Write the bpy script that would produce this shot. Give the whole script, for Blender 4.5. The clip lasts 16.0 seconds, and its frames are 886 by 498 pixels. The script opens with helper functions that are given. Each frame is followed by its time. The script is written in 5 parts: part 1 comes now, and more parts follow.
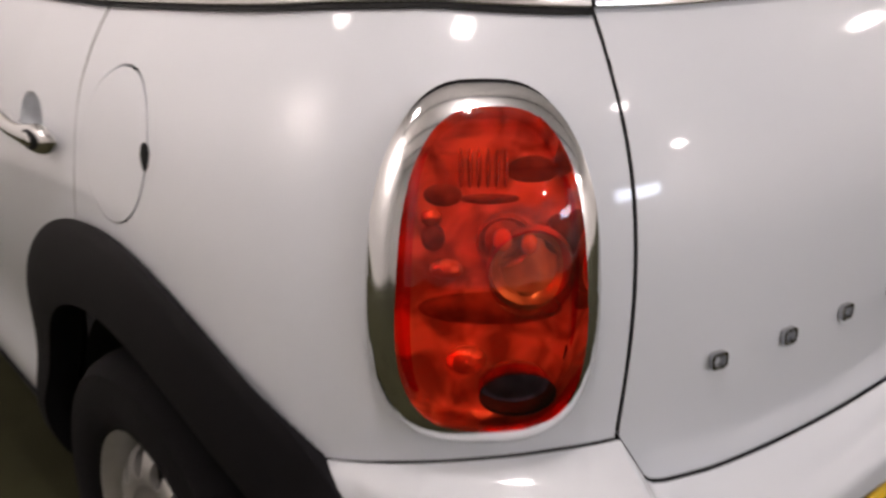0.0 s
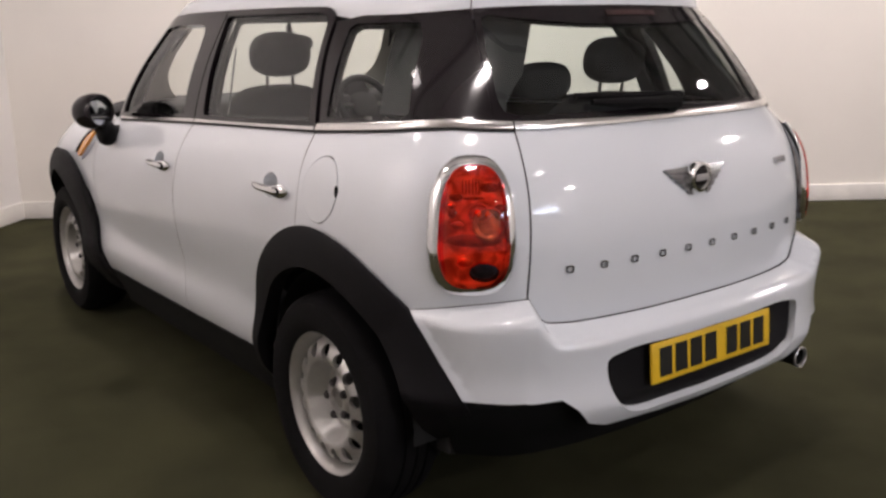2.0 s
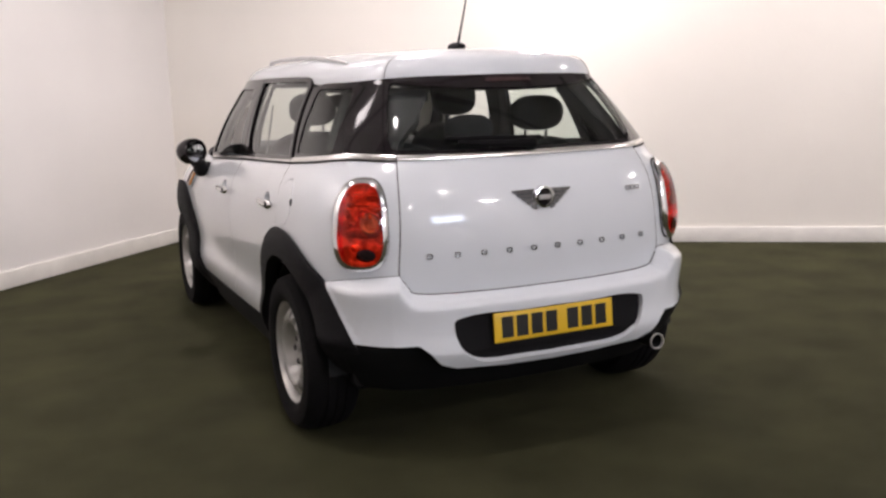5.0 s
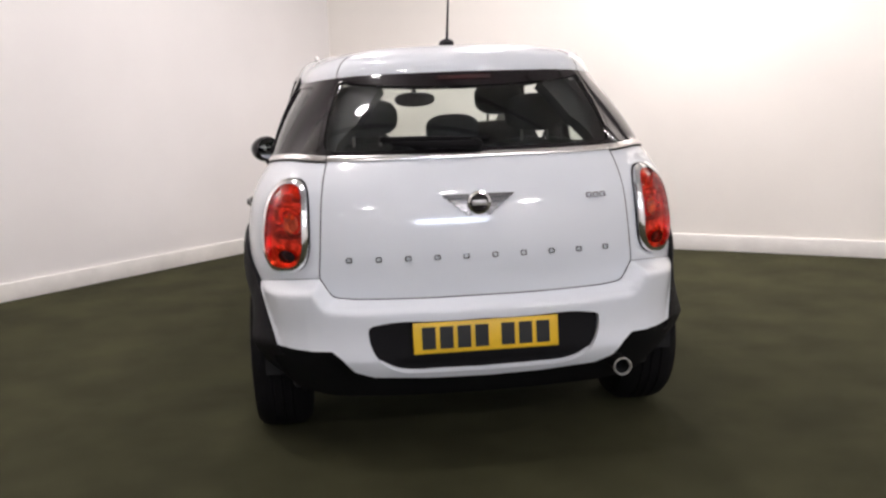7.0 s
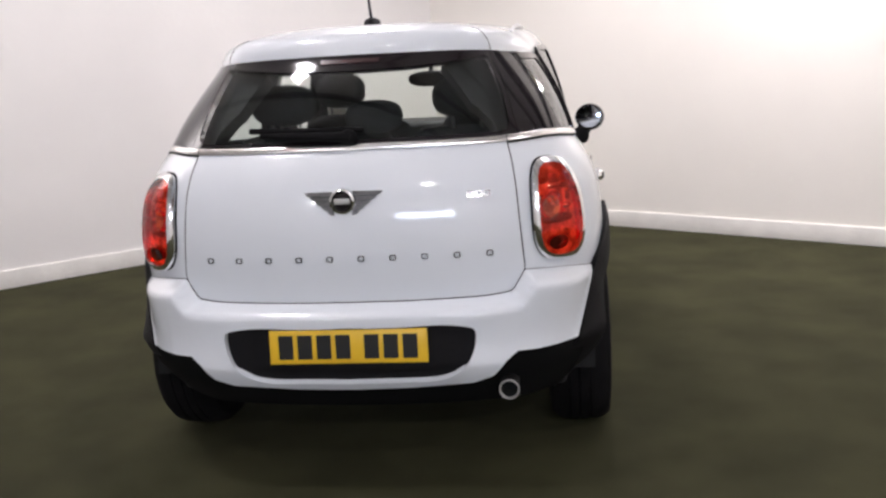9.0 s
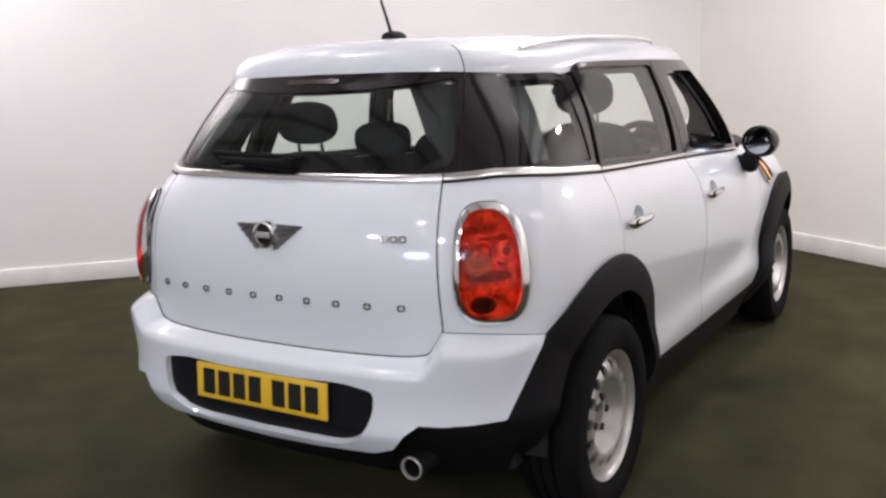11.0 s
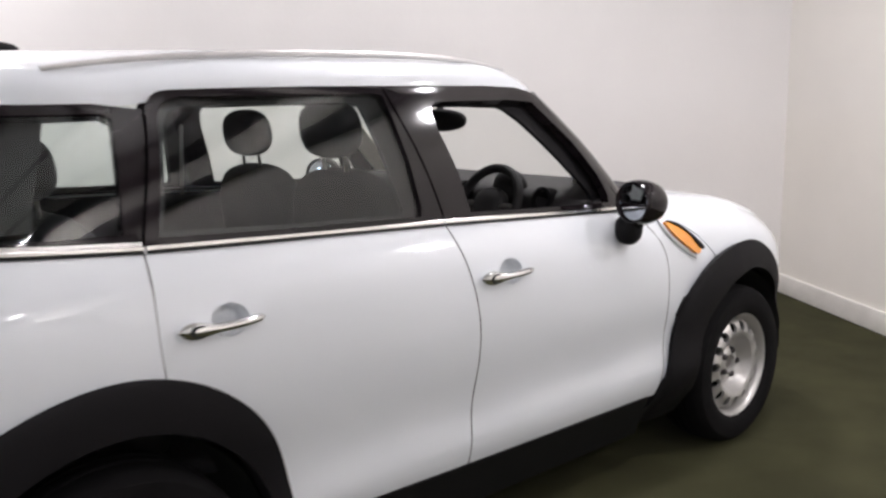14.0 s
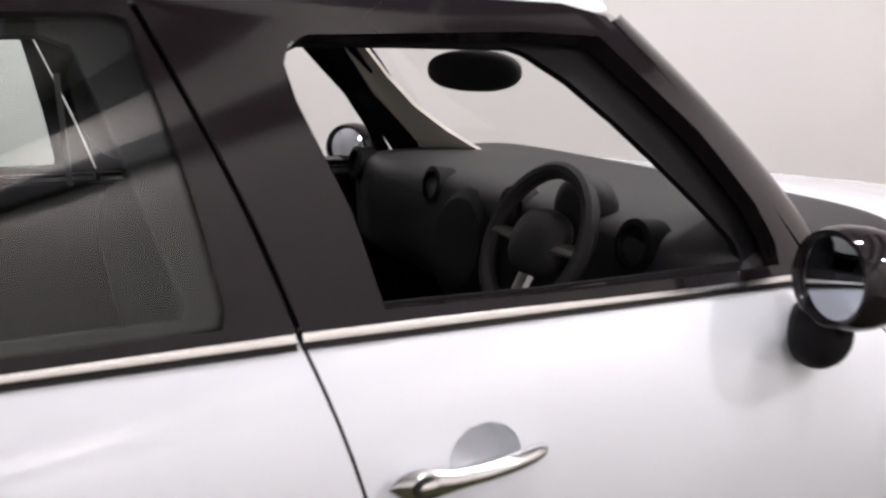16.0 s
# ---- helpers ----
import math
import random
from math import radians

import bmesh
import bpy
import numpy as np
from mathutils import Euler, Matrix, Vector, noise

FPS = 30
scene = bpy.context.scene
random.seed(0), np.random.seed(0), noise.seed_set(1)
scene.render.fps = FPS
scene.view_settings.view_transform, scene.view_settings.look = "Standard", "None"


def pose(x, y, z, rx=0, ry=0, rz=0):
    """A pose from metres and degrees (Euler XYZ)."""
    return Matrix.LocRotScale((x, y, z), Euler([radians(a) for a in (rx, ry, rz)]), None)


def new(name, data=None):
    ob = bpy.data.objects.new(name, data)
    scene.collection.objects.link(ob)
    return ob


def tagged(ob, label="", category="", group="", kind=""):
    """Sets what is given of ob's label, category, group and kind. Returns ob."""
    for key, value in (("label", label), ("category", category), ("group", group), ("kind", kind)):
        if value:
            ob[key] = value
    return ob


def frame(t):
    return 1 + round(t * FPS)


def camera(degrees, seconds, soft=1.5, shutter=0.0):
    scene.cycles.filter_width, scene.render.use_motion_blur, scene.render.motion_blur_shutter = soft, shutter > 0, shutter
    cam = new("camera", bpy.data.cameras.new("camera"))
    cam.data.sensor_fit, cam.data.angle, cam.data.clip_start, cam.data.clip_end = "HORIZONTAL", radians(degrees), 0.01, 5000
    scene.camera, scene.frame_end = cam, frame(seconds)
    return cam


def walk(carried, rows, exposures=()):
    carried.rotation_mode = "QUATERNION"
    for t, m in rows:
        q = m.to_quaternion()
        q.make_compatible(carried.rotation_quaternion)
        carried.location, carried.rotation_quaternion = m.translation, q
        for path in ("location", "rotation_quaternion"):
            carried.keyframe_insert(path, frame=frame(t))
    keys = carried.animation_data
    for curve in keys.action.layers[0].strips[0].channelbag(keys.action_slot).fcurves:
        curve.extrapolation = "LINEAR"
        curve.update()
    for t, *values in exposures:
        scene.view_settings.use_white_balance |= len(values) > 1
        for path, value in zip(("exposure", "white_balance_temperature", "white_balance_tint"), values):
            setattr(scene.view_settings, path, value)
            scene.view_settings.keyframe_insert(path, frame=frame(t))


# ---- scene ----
SOFT = 2.5
cam = camera(51.45, 16.0, soft=SOFT, shutter=0.4)
ROWS = [
    (0, -1.220, -1.054, 1.237, 68.14, 0.18, -40.62),
    (0.5, -1.416, -1.313, 1.286, 70.17, 1.68, -38.58),
    (1, -1.662, -1.533, 1.312, 72.94, 1.71, -38.94),
    (1.5, -1.898, -1.827, 1.337, 75.80, 0.76, -39.20),
    (2, -2.055, -2.199, 1.361, 76.79, 0.92, -37.04),
    (2.5, -2.251, -2.503, 1.379, 77.99, 0.69, -36.59),
    (3, -2.294, -2.784, 1.394, 79.93, 1.94, -34.80),
    (3.5, -2.304, -3.056, 1.401, 79.65, 0.71, -31.55),
    (4, -2.289, -3.259, 1.409, 79.36, 0.91, -31.82),
    (4.5, -2.048, -3.491, 1.406, 80.00, 0.89, -27.08),
    (5, -1.782, -3.613, 1.381, 80.09, 1.58, -24.75),
    (7.5, -0.216, -3.830, 1.347, 80.25, 1.82, -3.38),
    (8, 0.069, -3.775, 1.352, 79.64, 1.84, -0.77),
    (10.5, 1.610, -2.886, 1.371, 79.19, 2.93, 25.02),
    (11, 1.879, -2.656, 1.406, 79.50, 2.08, 31.41),
    (11.5, 2.077, -2.376, 1.384, 80.00, 3.26, 33.28),
    (12, 2.260, -2.088, 1.403, 79.89, 2.71, 34.54),
    (12.5, 2.512, -1.834, 1.422, 80.23, 0.45, 39.65),
    (13, 2.655, -1.518, 1.422, 79.05, 0.85, 40.86),
    (13.5, 2.711, -1.144, 1.422, 79.26, 0.34, 44.81),
    (14, 2.647, -0.743, 1.428, 80.38, 0.68, 46.88),
    (14.5, 2.533, -0.343, 1.412, 79.11, 0.73, 50.62),
    (15, 2.305, 0.066, 1.414, 78.50, 0.16, 53.55),
    (15.5, 2.032, 0.413, 1.402, 79.03, 1.18, 58.39),
    (16, 1.708, 0.698, 1.406, 76.69, 0.51, 61.48),
]
EXPOSURES = [(0, -0.09, 6650, 19), (1.0, -0.07, 6600, 19), (2.5, -0.11, 6480, 19), (5, 0.04, 6380, 18), (7.5, 0.16, 6230, 16), (11, 0.13, 6020, 16), (12.5, 0.03, 6020, 15), (13.5, 0.0, 6040, 14), (15.5, 0.0, 6050, 15), (16, 0.15, 6080, 17)]
walk(cam, [(t, pose(x, y, z, rx, ry, rz)) for t, x, y, z, rx, ry, rz in ROWS], EXPOSURES)

# ---- light ----
world = bpy.data.worlds.new("world")
world.use_nodes = True
scene.world = world
world.node_tree.nodes["Background"].inputs[0].default_value = (0.9, 0.95, 1.0, 1)
world.node_tree.nodes["Background"].inputs[1].default_value = 0.0

CEIL = 4.9
ROOM = [(-0.44, 5.42), (-8.10, -2.50), (-3.2, -8.60), (4.6, -8.60), (8.60, -0.87)]  # far corner, left end, back, right end


LAMPS = []


def lamp(x, y, watts, up=0, tilt=0, heading=136, z=4.0, size=0.36, color=(1.0, 0.94, 0.89)):
    """A floodlight under the ceiling; tilt turns it from straight down towards the heading, in degrees from the x axis."""
    data = bpy.data.lights.new("ceiling_lamp", "AREA")
    data.shape, data.size, data.energy, data.color = "SQUARE", size, watts, color
    place = pose(x, y, z) @ Matrix.Rotation(radians(heading), 4, "Z") @ Matrix.Rotation(radians(-tilt), 4, "Y")
    new("ceiling_lamp", data).matrix_world = place @ pose(0, 0, -0.06)
    LAMPS.append((x, y, z, size, place))
    # upward fill light, added to brighten the ceiling that the glass mirrors
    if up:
        data = bpy.data.lights.new("fill_uplight", "AREA")
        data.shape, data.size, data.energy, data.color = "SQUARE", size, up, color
        new("fill_uplight", data).matrix_world = pose(x, y, 4.05, 180)


# unseen floodlights added to balance brightness: these four and the next two
for lx, ly, lw in ((-2.2, 0.8, 8), (-2.3, -7.3, 60), (2.5, -7.3, 154), (6.0, -2.6, 84)):
    lamp(lx, ly, lw)
lamp(-0.6, 3.0, 56, 0, 28, 270)  # these two lean back over the car
lamp(0.9, 3.0, 54, 0, 28, 270)
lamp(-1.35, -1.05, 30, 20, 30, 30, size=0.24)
# fill lamp added to brighten the floor behind the car
lamp(0.3, -4.0, 18, size=0.3)
lamp(2.35, 3.1, 20, 0, 38, 240, 2.7, 0.14)  # hung low beside the right wall
lamp(-4.2, 0.1, 128, 0, 64)  # turned to the left wall to brighten it, unseen
lamp(4.9, 0.6, 64, 0, 36, 55)  # these two are turned to the right wall to brighten it, unseen
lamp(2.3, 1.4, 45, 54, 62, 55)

# daylight through the window behind
day = bpy.data.lights.new("window_daylight", "AREA")
day.shape, day.size, day.size_y, day.energy, day.color = "RECTANGLE", 2.0, 0.5, 60, (0.72, 0.85, 1.0)


# ---- materials ----
def mat(name, color, rough=0.5, metal=0.0, coat=0.0, bump=0.0, bump_scale=60.0, vary=0.0, vary_scale=3.0, spec=0.5, coat_rough=0.08):
    m = bpy.data.materials.new(name)
    m.use_nodes = True
    nt = m.node_tree
    b = nt.nodes["Principled BSDF"]
    b.inputs["Base Color"].default_value = (*color, 1)
    b.inputs["Roughness"].default_value = rough
    b.inputs["Metallic"].default_value = metal
    b.inputs["Coat Weight"].default_value = coat
    b.inputs["Coat Roughness"].default_value = coat_rough
    b.inputs["Specular IOR Level"].default_value = spec
    co = nt.nodes.new("ShaderNodeTexCoord")
    if vary:
        n = nt.nodes.new("ShaderNodeTexNoise")
        n.inputs["Scale"].default_value, n.inputs["Detail"].default_value = vary_scale, 6
        nt.links.new(co.outputs["Object"], n.inputs["Vector"])
        r = nt.nodes.new("ShaderNodeMapRange")
        r.inputs[1].default_value, r.inputs[2].default_value = 0.3, 0.7
        r.inputs[3].default_value, r.inputs[4].default_value = 1 - vary, 1 + vary
        nt.links.new(n.outputs["Fac"], r.inputs[0])
        mul = nt.nodes.new("ShaderNodeMix")
        mul.data_type, mul.blend_type = "RGBA", "MULTIPLY"
        mul.inputs[0].default_value = 1
        mul.inputs[6].default_value = (*color, 1)
        nt.links.new(r.outputs[0], mul.inputs[7])
        nt.links.new(mul.outputs[2], b.inputs["Base Color"])
        rr = nt.nodes.new("ShaderNodeMapRange")
        rr.inputs[3].default_value, rr.inputs[4].default_value = max(rough - 0.06, 0.02), min(rough + 0.06, 1)
        nt.links.new(n.outputs["Fac"], rr.inputs[0])
        nt.links.new(rr.outputs[0], b.inputs["Roughness"])
    if bump:
        n2 = nt.nodes.new("ShaderNodeTexNoise")
        n2.inputs["Scale"].default_value, n2.inputs["Detail"].default_value = bump_scale, 8
        nt.links.new(co.outputs["Object"], n2.inputs["Vector"])
        bp = nt.nodes.new("ShaderNodeBump")
        bp.inputs["Strength"].default_value, bp.inputs["Distance"].default_value = bump, 0.01
        nt.links.new(n2.outputs["Fac"], bp.inputs["Height"])
        nt.links.new(bp.outputs[0], b.inputs["Normal"])
    return m


def glass(name, tint, base=0.07):
    """A thin pane: clear tinted, with a mirror-like gloss that grows at a slant."""
    m = bpy.data.materials.new(name)
    m.use_nodes = True
    nt = m.node_tree
    nt.nodes.remove(nt.nodes["Principled BSDF"])
    tr, gl, lw, pw, fr, mx = (nt.nodes.new(k) for k in ("ShaderNodeBsdfTransparent", "ShaderNodeBsdfGlossy", "ShaderNodeLayerWeight", "ShaderNodeMath", "ShaderNodeMath", "ShaderNodeMixShader"))
    lw.inputs["Blend"].default_value = 0.5
    pw.operation, fr.operation = "POWER", "MULTIPLY_ADD"
    pw.inputs[1].default_value = 5
    fr.inputs[1].default_value, fr.inputs[2].default_value = 0.93, base
    tr.inputs[0].default_value = (*tint, 1)
    gl.inputs["Roughness"].default_value = 0.02
    for a, c in ((lw.outputs["Facing"], pw.inputs[0]), (pw.outputs[0], fr.inputs[0]), (fr.outputs[0], mx.inputs[0]), (tr.outputs[0], mx.inputs[1]), (gl.outputs[0], mx.inputs[2]), (mx.outputs[0], nt.nodes["Material Output"].inputs[0])):
        nt.links.new(a, c)
    return m


WHITE = mat("white_paint", (0.738, 0.768, 0.803), 0.45, coat=1.0, vary=0.015, vary_scale=1.3, coat_rough=0.075)
BLACK_GLOSS = mat("gloss_black", (0.012, 0.009, 0.0105), 0.08, spec=0.35)
BLACK_PLASTIC = mat("black_plastic", (0.0065, 0.0058, 0.0068), 0.62, bump=0.25, bump_scale=500, vary=0.2, vary_scale=9, spec=0.16)
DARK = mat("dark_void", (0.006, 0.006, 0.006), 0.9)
RUBBER = mat("tyre_rubber", (0.0055, 0.005, 0.0055), 0.8, spec=0.13, bump=0.2, bump_scale=200, vary=0.25, vary_scale=12)
CHROME = mat("chrome", (0.80, 0.80, 0.80), 0.10, metal=1.0)
BRIGHT = mat("bright_trim", (0.80, 0.79, 0.77), 0.24, metal=1.0, vary=0.04, vary_scale=15)
STEEL = mat("silver_wheel_paint", (0.50, 0.49, 0.475), 0.34, metal=0.55, vary=0.10, vary_scale=14)
NUT = mat("wheel_nut", (0.30, 0.29, 0.28), 0.4, metal=0.8)
CLOTH = mat("charcoal_cloth", (0.019, 0.0182, 0.0196), 0.9, vary=0.2, vary_scale=9)
TRIM = mat("interior_trim", (0.024, 0.0225, 0.024), 0.6, spec=0.35, bump=0.1, bump_scale=300, vary=0.1)
LINER = mat("headliner", (0.76, 0.725, 0.65), 0.9, bump=0.2, bump_scale=300, vary=0.05)
GLASS = glass("window_glass", (0.86, 0.915, 0.885), 0.064)


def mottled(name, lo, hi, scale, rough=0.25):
    """A lamp reflector: the shine of facets and shade of hollows are painted as colour noise."""
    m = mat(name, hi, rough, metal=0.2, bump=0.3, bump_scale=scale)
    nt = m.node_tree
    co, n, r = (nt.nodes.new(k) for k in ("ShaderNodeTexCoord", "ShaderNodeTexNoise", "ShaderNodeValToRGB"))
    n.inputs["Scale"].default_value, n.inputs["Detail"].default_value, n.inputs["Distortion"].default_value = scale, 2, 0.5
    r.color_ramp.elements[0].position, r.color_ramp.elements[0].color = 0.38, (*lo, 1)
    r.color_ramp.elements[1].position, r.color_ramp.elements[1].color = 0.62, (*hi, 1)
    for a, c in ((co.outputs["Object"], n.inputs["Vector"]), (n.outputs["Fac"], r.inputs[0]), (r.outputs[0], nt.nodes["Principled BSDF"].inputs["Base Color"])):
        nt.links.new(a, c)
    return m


CLEAR = glass("clear_glass", (0.955, 0.97, 0.945), 0.042)
REDLENS = glass("red_lens", (0.97, 0.085, 0.022), 0.035)
MIRROR = mat("mirror_glass", (0.38, 0.40, 0.44), 0.02, metal=1.0)
BRAKE = mat("brake_red", (0.035, 0.004, 0.005), 0.2, coat=1.0)
YELLOW = mat("plate_yellow", (0.80, 0.50, 0.02), 0.4, coat=0.3, vary=0.04, vary_scale=20)
INK = mat("plate_black", (0.01, 0.01, 0.01), 0.4)
ORANGE = mat("orange_lens", (0.90, 0.33, 0.02), 0.2, coat=1.0)
BULB = mat("lamp_reflector", (0.80, 0.74, 0.70), 0.25, metal=0.7, vary=0.5, vary_scale=42, bump=0.8, bump_scale=45)
AMBER = glass("amber_lens", (0.86, 0.19, 0.05), 0.05)
SMOKE = glass("smoky_lens", (0.09, 0.095, 0.14), 0.06)
SMOKE_RED = glass("dark_red_lens", (0.24, 0.022, 0.014), 0.06)
WALL_GREY = mat("grey_wall_paint", (0.72, 0.70, 0.68), 0.8, bump=0.10, bump_scale=25, vary=0.04, vary_scale=0.7)
WALL = mat("white_wall_paint", (0.80, 0.775, 0.75), 0.75, bump=0.12, bump_scale=25, vary=0.035, vary_scale=0.9)
WALL_CREAM = mat("cream_wall_paint", (0.825, 0.790, 0.730), 0.75, bump=0.12, bump_scale=25, vary=0.035, vary_scale=0.9)
SKIRT = mat("skirting_paint", (0.80, 0.775, 0.73), 0.55, bump=0.25, bump_scale=18, vary=0.07, vary_scale=5)
CEILING = mat("ceiling_white", (0.72, 0.71, 0.70), 0.9, vary=0.1)
TURF = mat("dark_green_carpet", (0.0445, 0.0435, 0.0215), 0.95, bump=0.6, bump_scale=260, vary=0.26, vary_scale=2.4, spec=0.1)


# ---- mesh helpers ----
from mathutils.geometry import delaunay_2d_cdt


def link_mesh(name, me, material, parent=None, label="", smooth=False):
    ob = new(name, me)
    me.materials.append(material)
    if smooth:
        for p in me.polygons:
            p.use_smooth = True
    if parent:
        ob.parent = parent
    if label:
        ob["label"] = label
    return ob


def part(name, bm, material, parent=None, label="", smooth=True, sharp=35):
    me = bpy.data.meshes.new(name)
    bmesh.ops.recalc_face_normals(bm, faces=bm.faces[:])
    if smooth:
        for e in bm.edges:
            e.smooth = not (len(e.link_faces) == 2 and e.calc_face_angle(0) > radians(sharp))
    bm.to_mesh(me)
    bm.free()
    return link_mesh(name, me, material, parent, label, smooth)


def box(bm, x0, x1, y0, y1, z0, z1, bevel=0.0, m=None):
    r = bmesh.ops.create_cube(bm, size=1, matrix=Matrix.Translation(((x0 + x1) / 2, (y0 + y1) / 2, (z0 + z1) / 2)) @ Matrix.Diagonal((x1 - x0, y1 - y0, z1 - z0, 1)))
    vs = r["verts"]
    if bevel:
        es = list({e for v in vs for e in v.link_edges})
        g = bmesh.ops.bevel(bm, geom=es, offset=bevel, segments=3, affect="EDGES", profile=0.5)
        vs = list({v for f in g["faces"] for v in f.verts} | {v for v in vs if v.is_valid})
    if m is not None:
        bmesh.ops.transform(bm, matrix=m, verts=vs)
    return vs


def lathe(bm, profile, n=48, m=None):
    """Turn (radius, height) about the z axis."""
    rings = []
    for r, h in profile:
        rings.append([bm.verts.new((r * math.cos(a), r * math.sin(a), h)) for a in (2 * math.pi * i / n for i in range(n))] if r > 1e-6 else [bm.verts.new((0, 0, h))])
    for a, b in zip(rings, rings[1:]):
        for i in range(n):
            j = (i + 1) % n
            if len(a) > 1 and len(b) > 1:
                bm.faces.new((a[i], a[j], b[j], b[i]))
            elif len(a) > 1:
                bm.faces.new((a[i], a[j], b[0]))
            elif len(b) > 1:
                bm.faces.new((a[0], b[j], b[i]))
    if m is not None:
        bmesh.ops.transform(bm, matrix=m, verts=[v for r in rings for v in r])


def tube(bm, pts, radius, n=10, flat=1.0):
    """A round bar along points; radius is a number or one per point; flat squashes it in z."""
    pts = [Vector(p) for p in pts]
    rings = []
    for i, p in enumerate(pts):
        d = (pts[min(i + 1, len(pts) - 1)] - pts[max(i - 1, 0)]).normalized()
        a = d.cross(Vector((0, 0, 1)))
        a = a.normalized() if a.length > 1e-4 else Vector((1, 0, 0))
        b = a.cross(d)
        r = radius[i] if isinstance(radius, (list, tuple)) else radius
        rings.append([bm.verts.new(p + a * (r * math.cos(t)) + b * (r * flat * math.sin(t))) for t in (2 * math.pi * k / n for k in range(n))])
    for a, b in zip(rings, rings[1:]):
        for k in range(n):
            bm.faces.new((a[k], a[(k + 1) % n], b[(k + 1) % n], b[k]))
    bm.faces.new(rings[0][::-1])
    bm.faces.new(rings[-1])


def ellipsoid(bm, c, r, m=None, power=2.0, nu=28, nv=16):
    """A superellipsoid: power 2 is round, higher is boxier."""
    def sp(w):
        return math.copysign(abs(w) ** (2 / power), w)
    rows = []
    for j in range(nv + 1):
        v = -math.pi / 2 + math.pi * j / nv
        if j in (0, nv):
            rows.append([bm.verts.new((0, 0, r[2] * math.copysign(1, v)))])
        else:
            rows.append([bm.verts.new((r[0] * sp(math.cos(v)) * sp(math.cos(u)), r[1] * sp(math.cos(v)) * sp(math.sin(u)), r[2] * sp(math.sin(v)))) for u in (2 * math.pi * i / nu for i in range(nu))])
    for a, b in zip(rows, rows[1:]):
        for i in range(nu):
            j = (i + 1) % nu
            if len(a) == 1:
                bm.faces.new((a[0], b[j], b[i]))
            elif len(b) == 1:
                bm.faces.new((a[i], a[j], b[0]))
            else:
                bm.faces.new((a[i], a[j], b[j], b[i]))
    mm = Matrix.Translation(c) @ (m if m is not None else Matrix())
    bmesh.ops.transform(bm, matrix=mm, verts=[v for q in rows for v in q])


class Spline:
    """A natural cubic through rows of numbers, over the given parameters."""

    def __init__(self, t, rows):
        self.t, self.p = np.array(t, float), np.array(rows, float)
        n, h = len(t), np.diff(self.t)
        A, B = np.eye(n), np.zeros_like(self.p)
        for i in range(1, n - 1):
            A[i, i - 1], A[i, i], A[i, i + 1] = h[i - 1], 2 * (h[i - 1] + h[i]), h[i]
            B[i] = 6 * ((self.p[i + 1] - self.p[i]) / h[i] - (self.p[i] - self.p[i - 1]) / h[i - 1])
        self.m = np.linalg.solve(A, B)

    def __call__(self, x):
        i = int(np.clip(np.searchsorted(self.t, x) - 1, 0, len(self.t) - 2))
        h = self.t[i + 1] - self.t[i]
        a, b = (self.t[i + 1] - x) / h, (x - self.t[i]) / h
        return a * self.p[i] + b * self.p[i + 1] + ((a ** 3 - a) * self.m[i] + (b ** 3 - b) * self.m[i + 1]) * h * h / 6


def curve(pts, n=8):
    """A smooth line through 2D points."""
    t = [0.0]
    for a, b in zip(pts, pts[1:]):
        t.append(t[-1] + math.dist(a, b))
    sp = Spline(t, pts)
    out = []
    for a, b in zip(t, t[1:]):
        out += [tuple(sp(a + (b - a) * k / n)) for k in range(n)]
    return out + [tuple(pts[-1])]


def dense(poly, step):
    out = []
    for a, b in zip(poly, poly[1:] + poly[:1]):
        n = max(1, int(math.ceil(math.dist(a, b) / step)))
        out += [(a[0] + (b[0] - a[0]) * k / n, a[1] + (b[1] - a[1]) * k / n) for k in range(n)]
    res = []
    for p in out:
        if not res or math.dist(p, res[-1]) > 1e-4:
            res.append(p)
    if math.dist(res[0], res[-1]) < 1e-4:
        res.pop()
    return res


def inside(p, poly):
    x, y = p
    hit, j = False, len(poly) - 1
    for i in range(len(poly)):
        (xi, yi), (xj, yj) = poly[i], poly[j]
        if (yi > y) != (yj > y) and x < (xj - xi) * (y - yi) / (yj - yi) + xi:
            hit = not hit
        j = i
    return hit


def rrect(cx, cy, w, h, r, n=6):
    out = []
    for sx, sy, a0 in ((1, 1, 0), (-1, 1, 90), (-1, -1, 180), (1, -1, 270)):
        for k in range(n + 1):
            a = radians(a0 + 90 * k / n)
            out.append((cx + sx * (w / 2 - r) + r * math.cos(a), cy + sy * (h / 2 - r) + r * math.sin(a)))
    return out


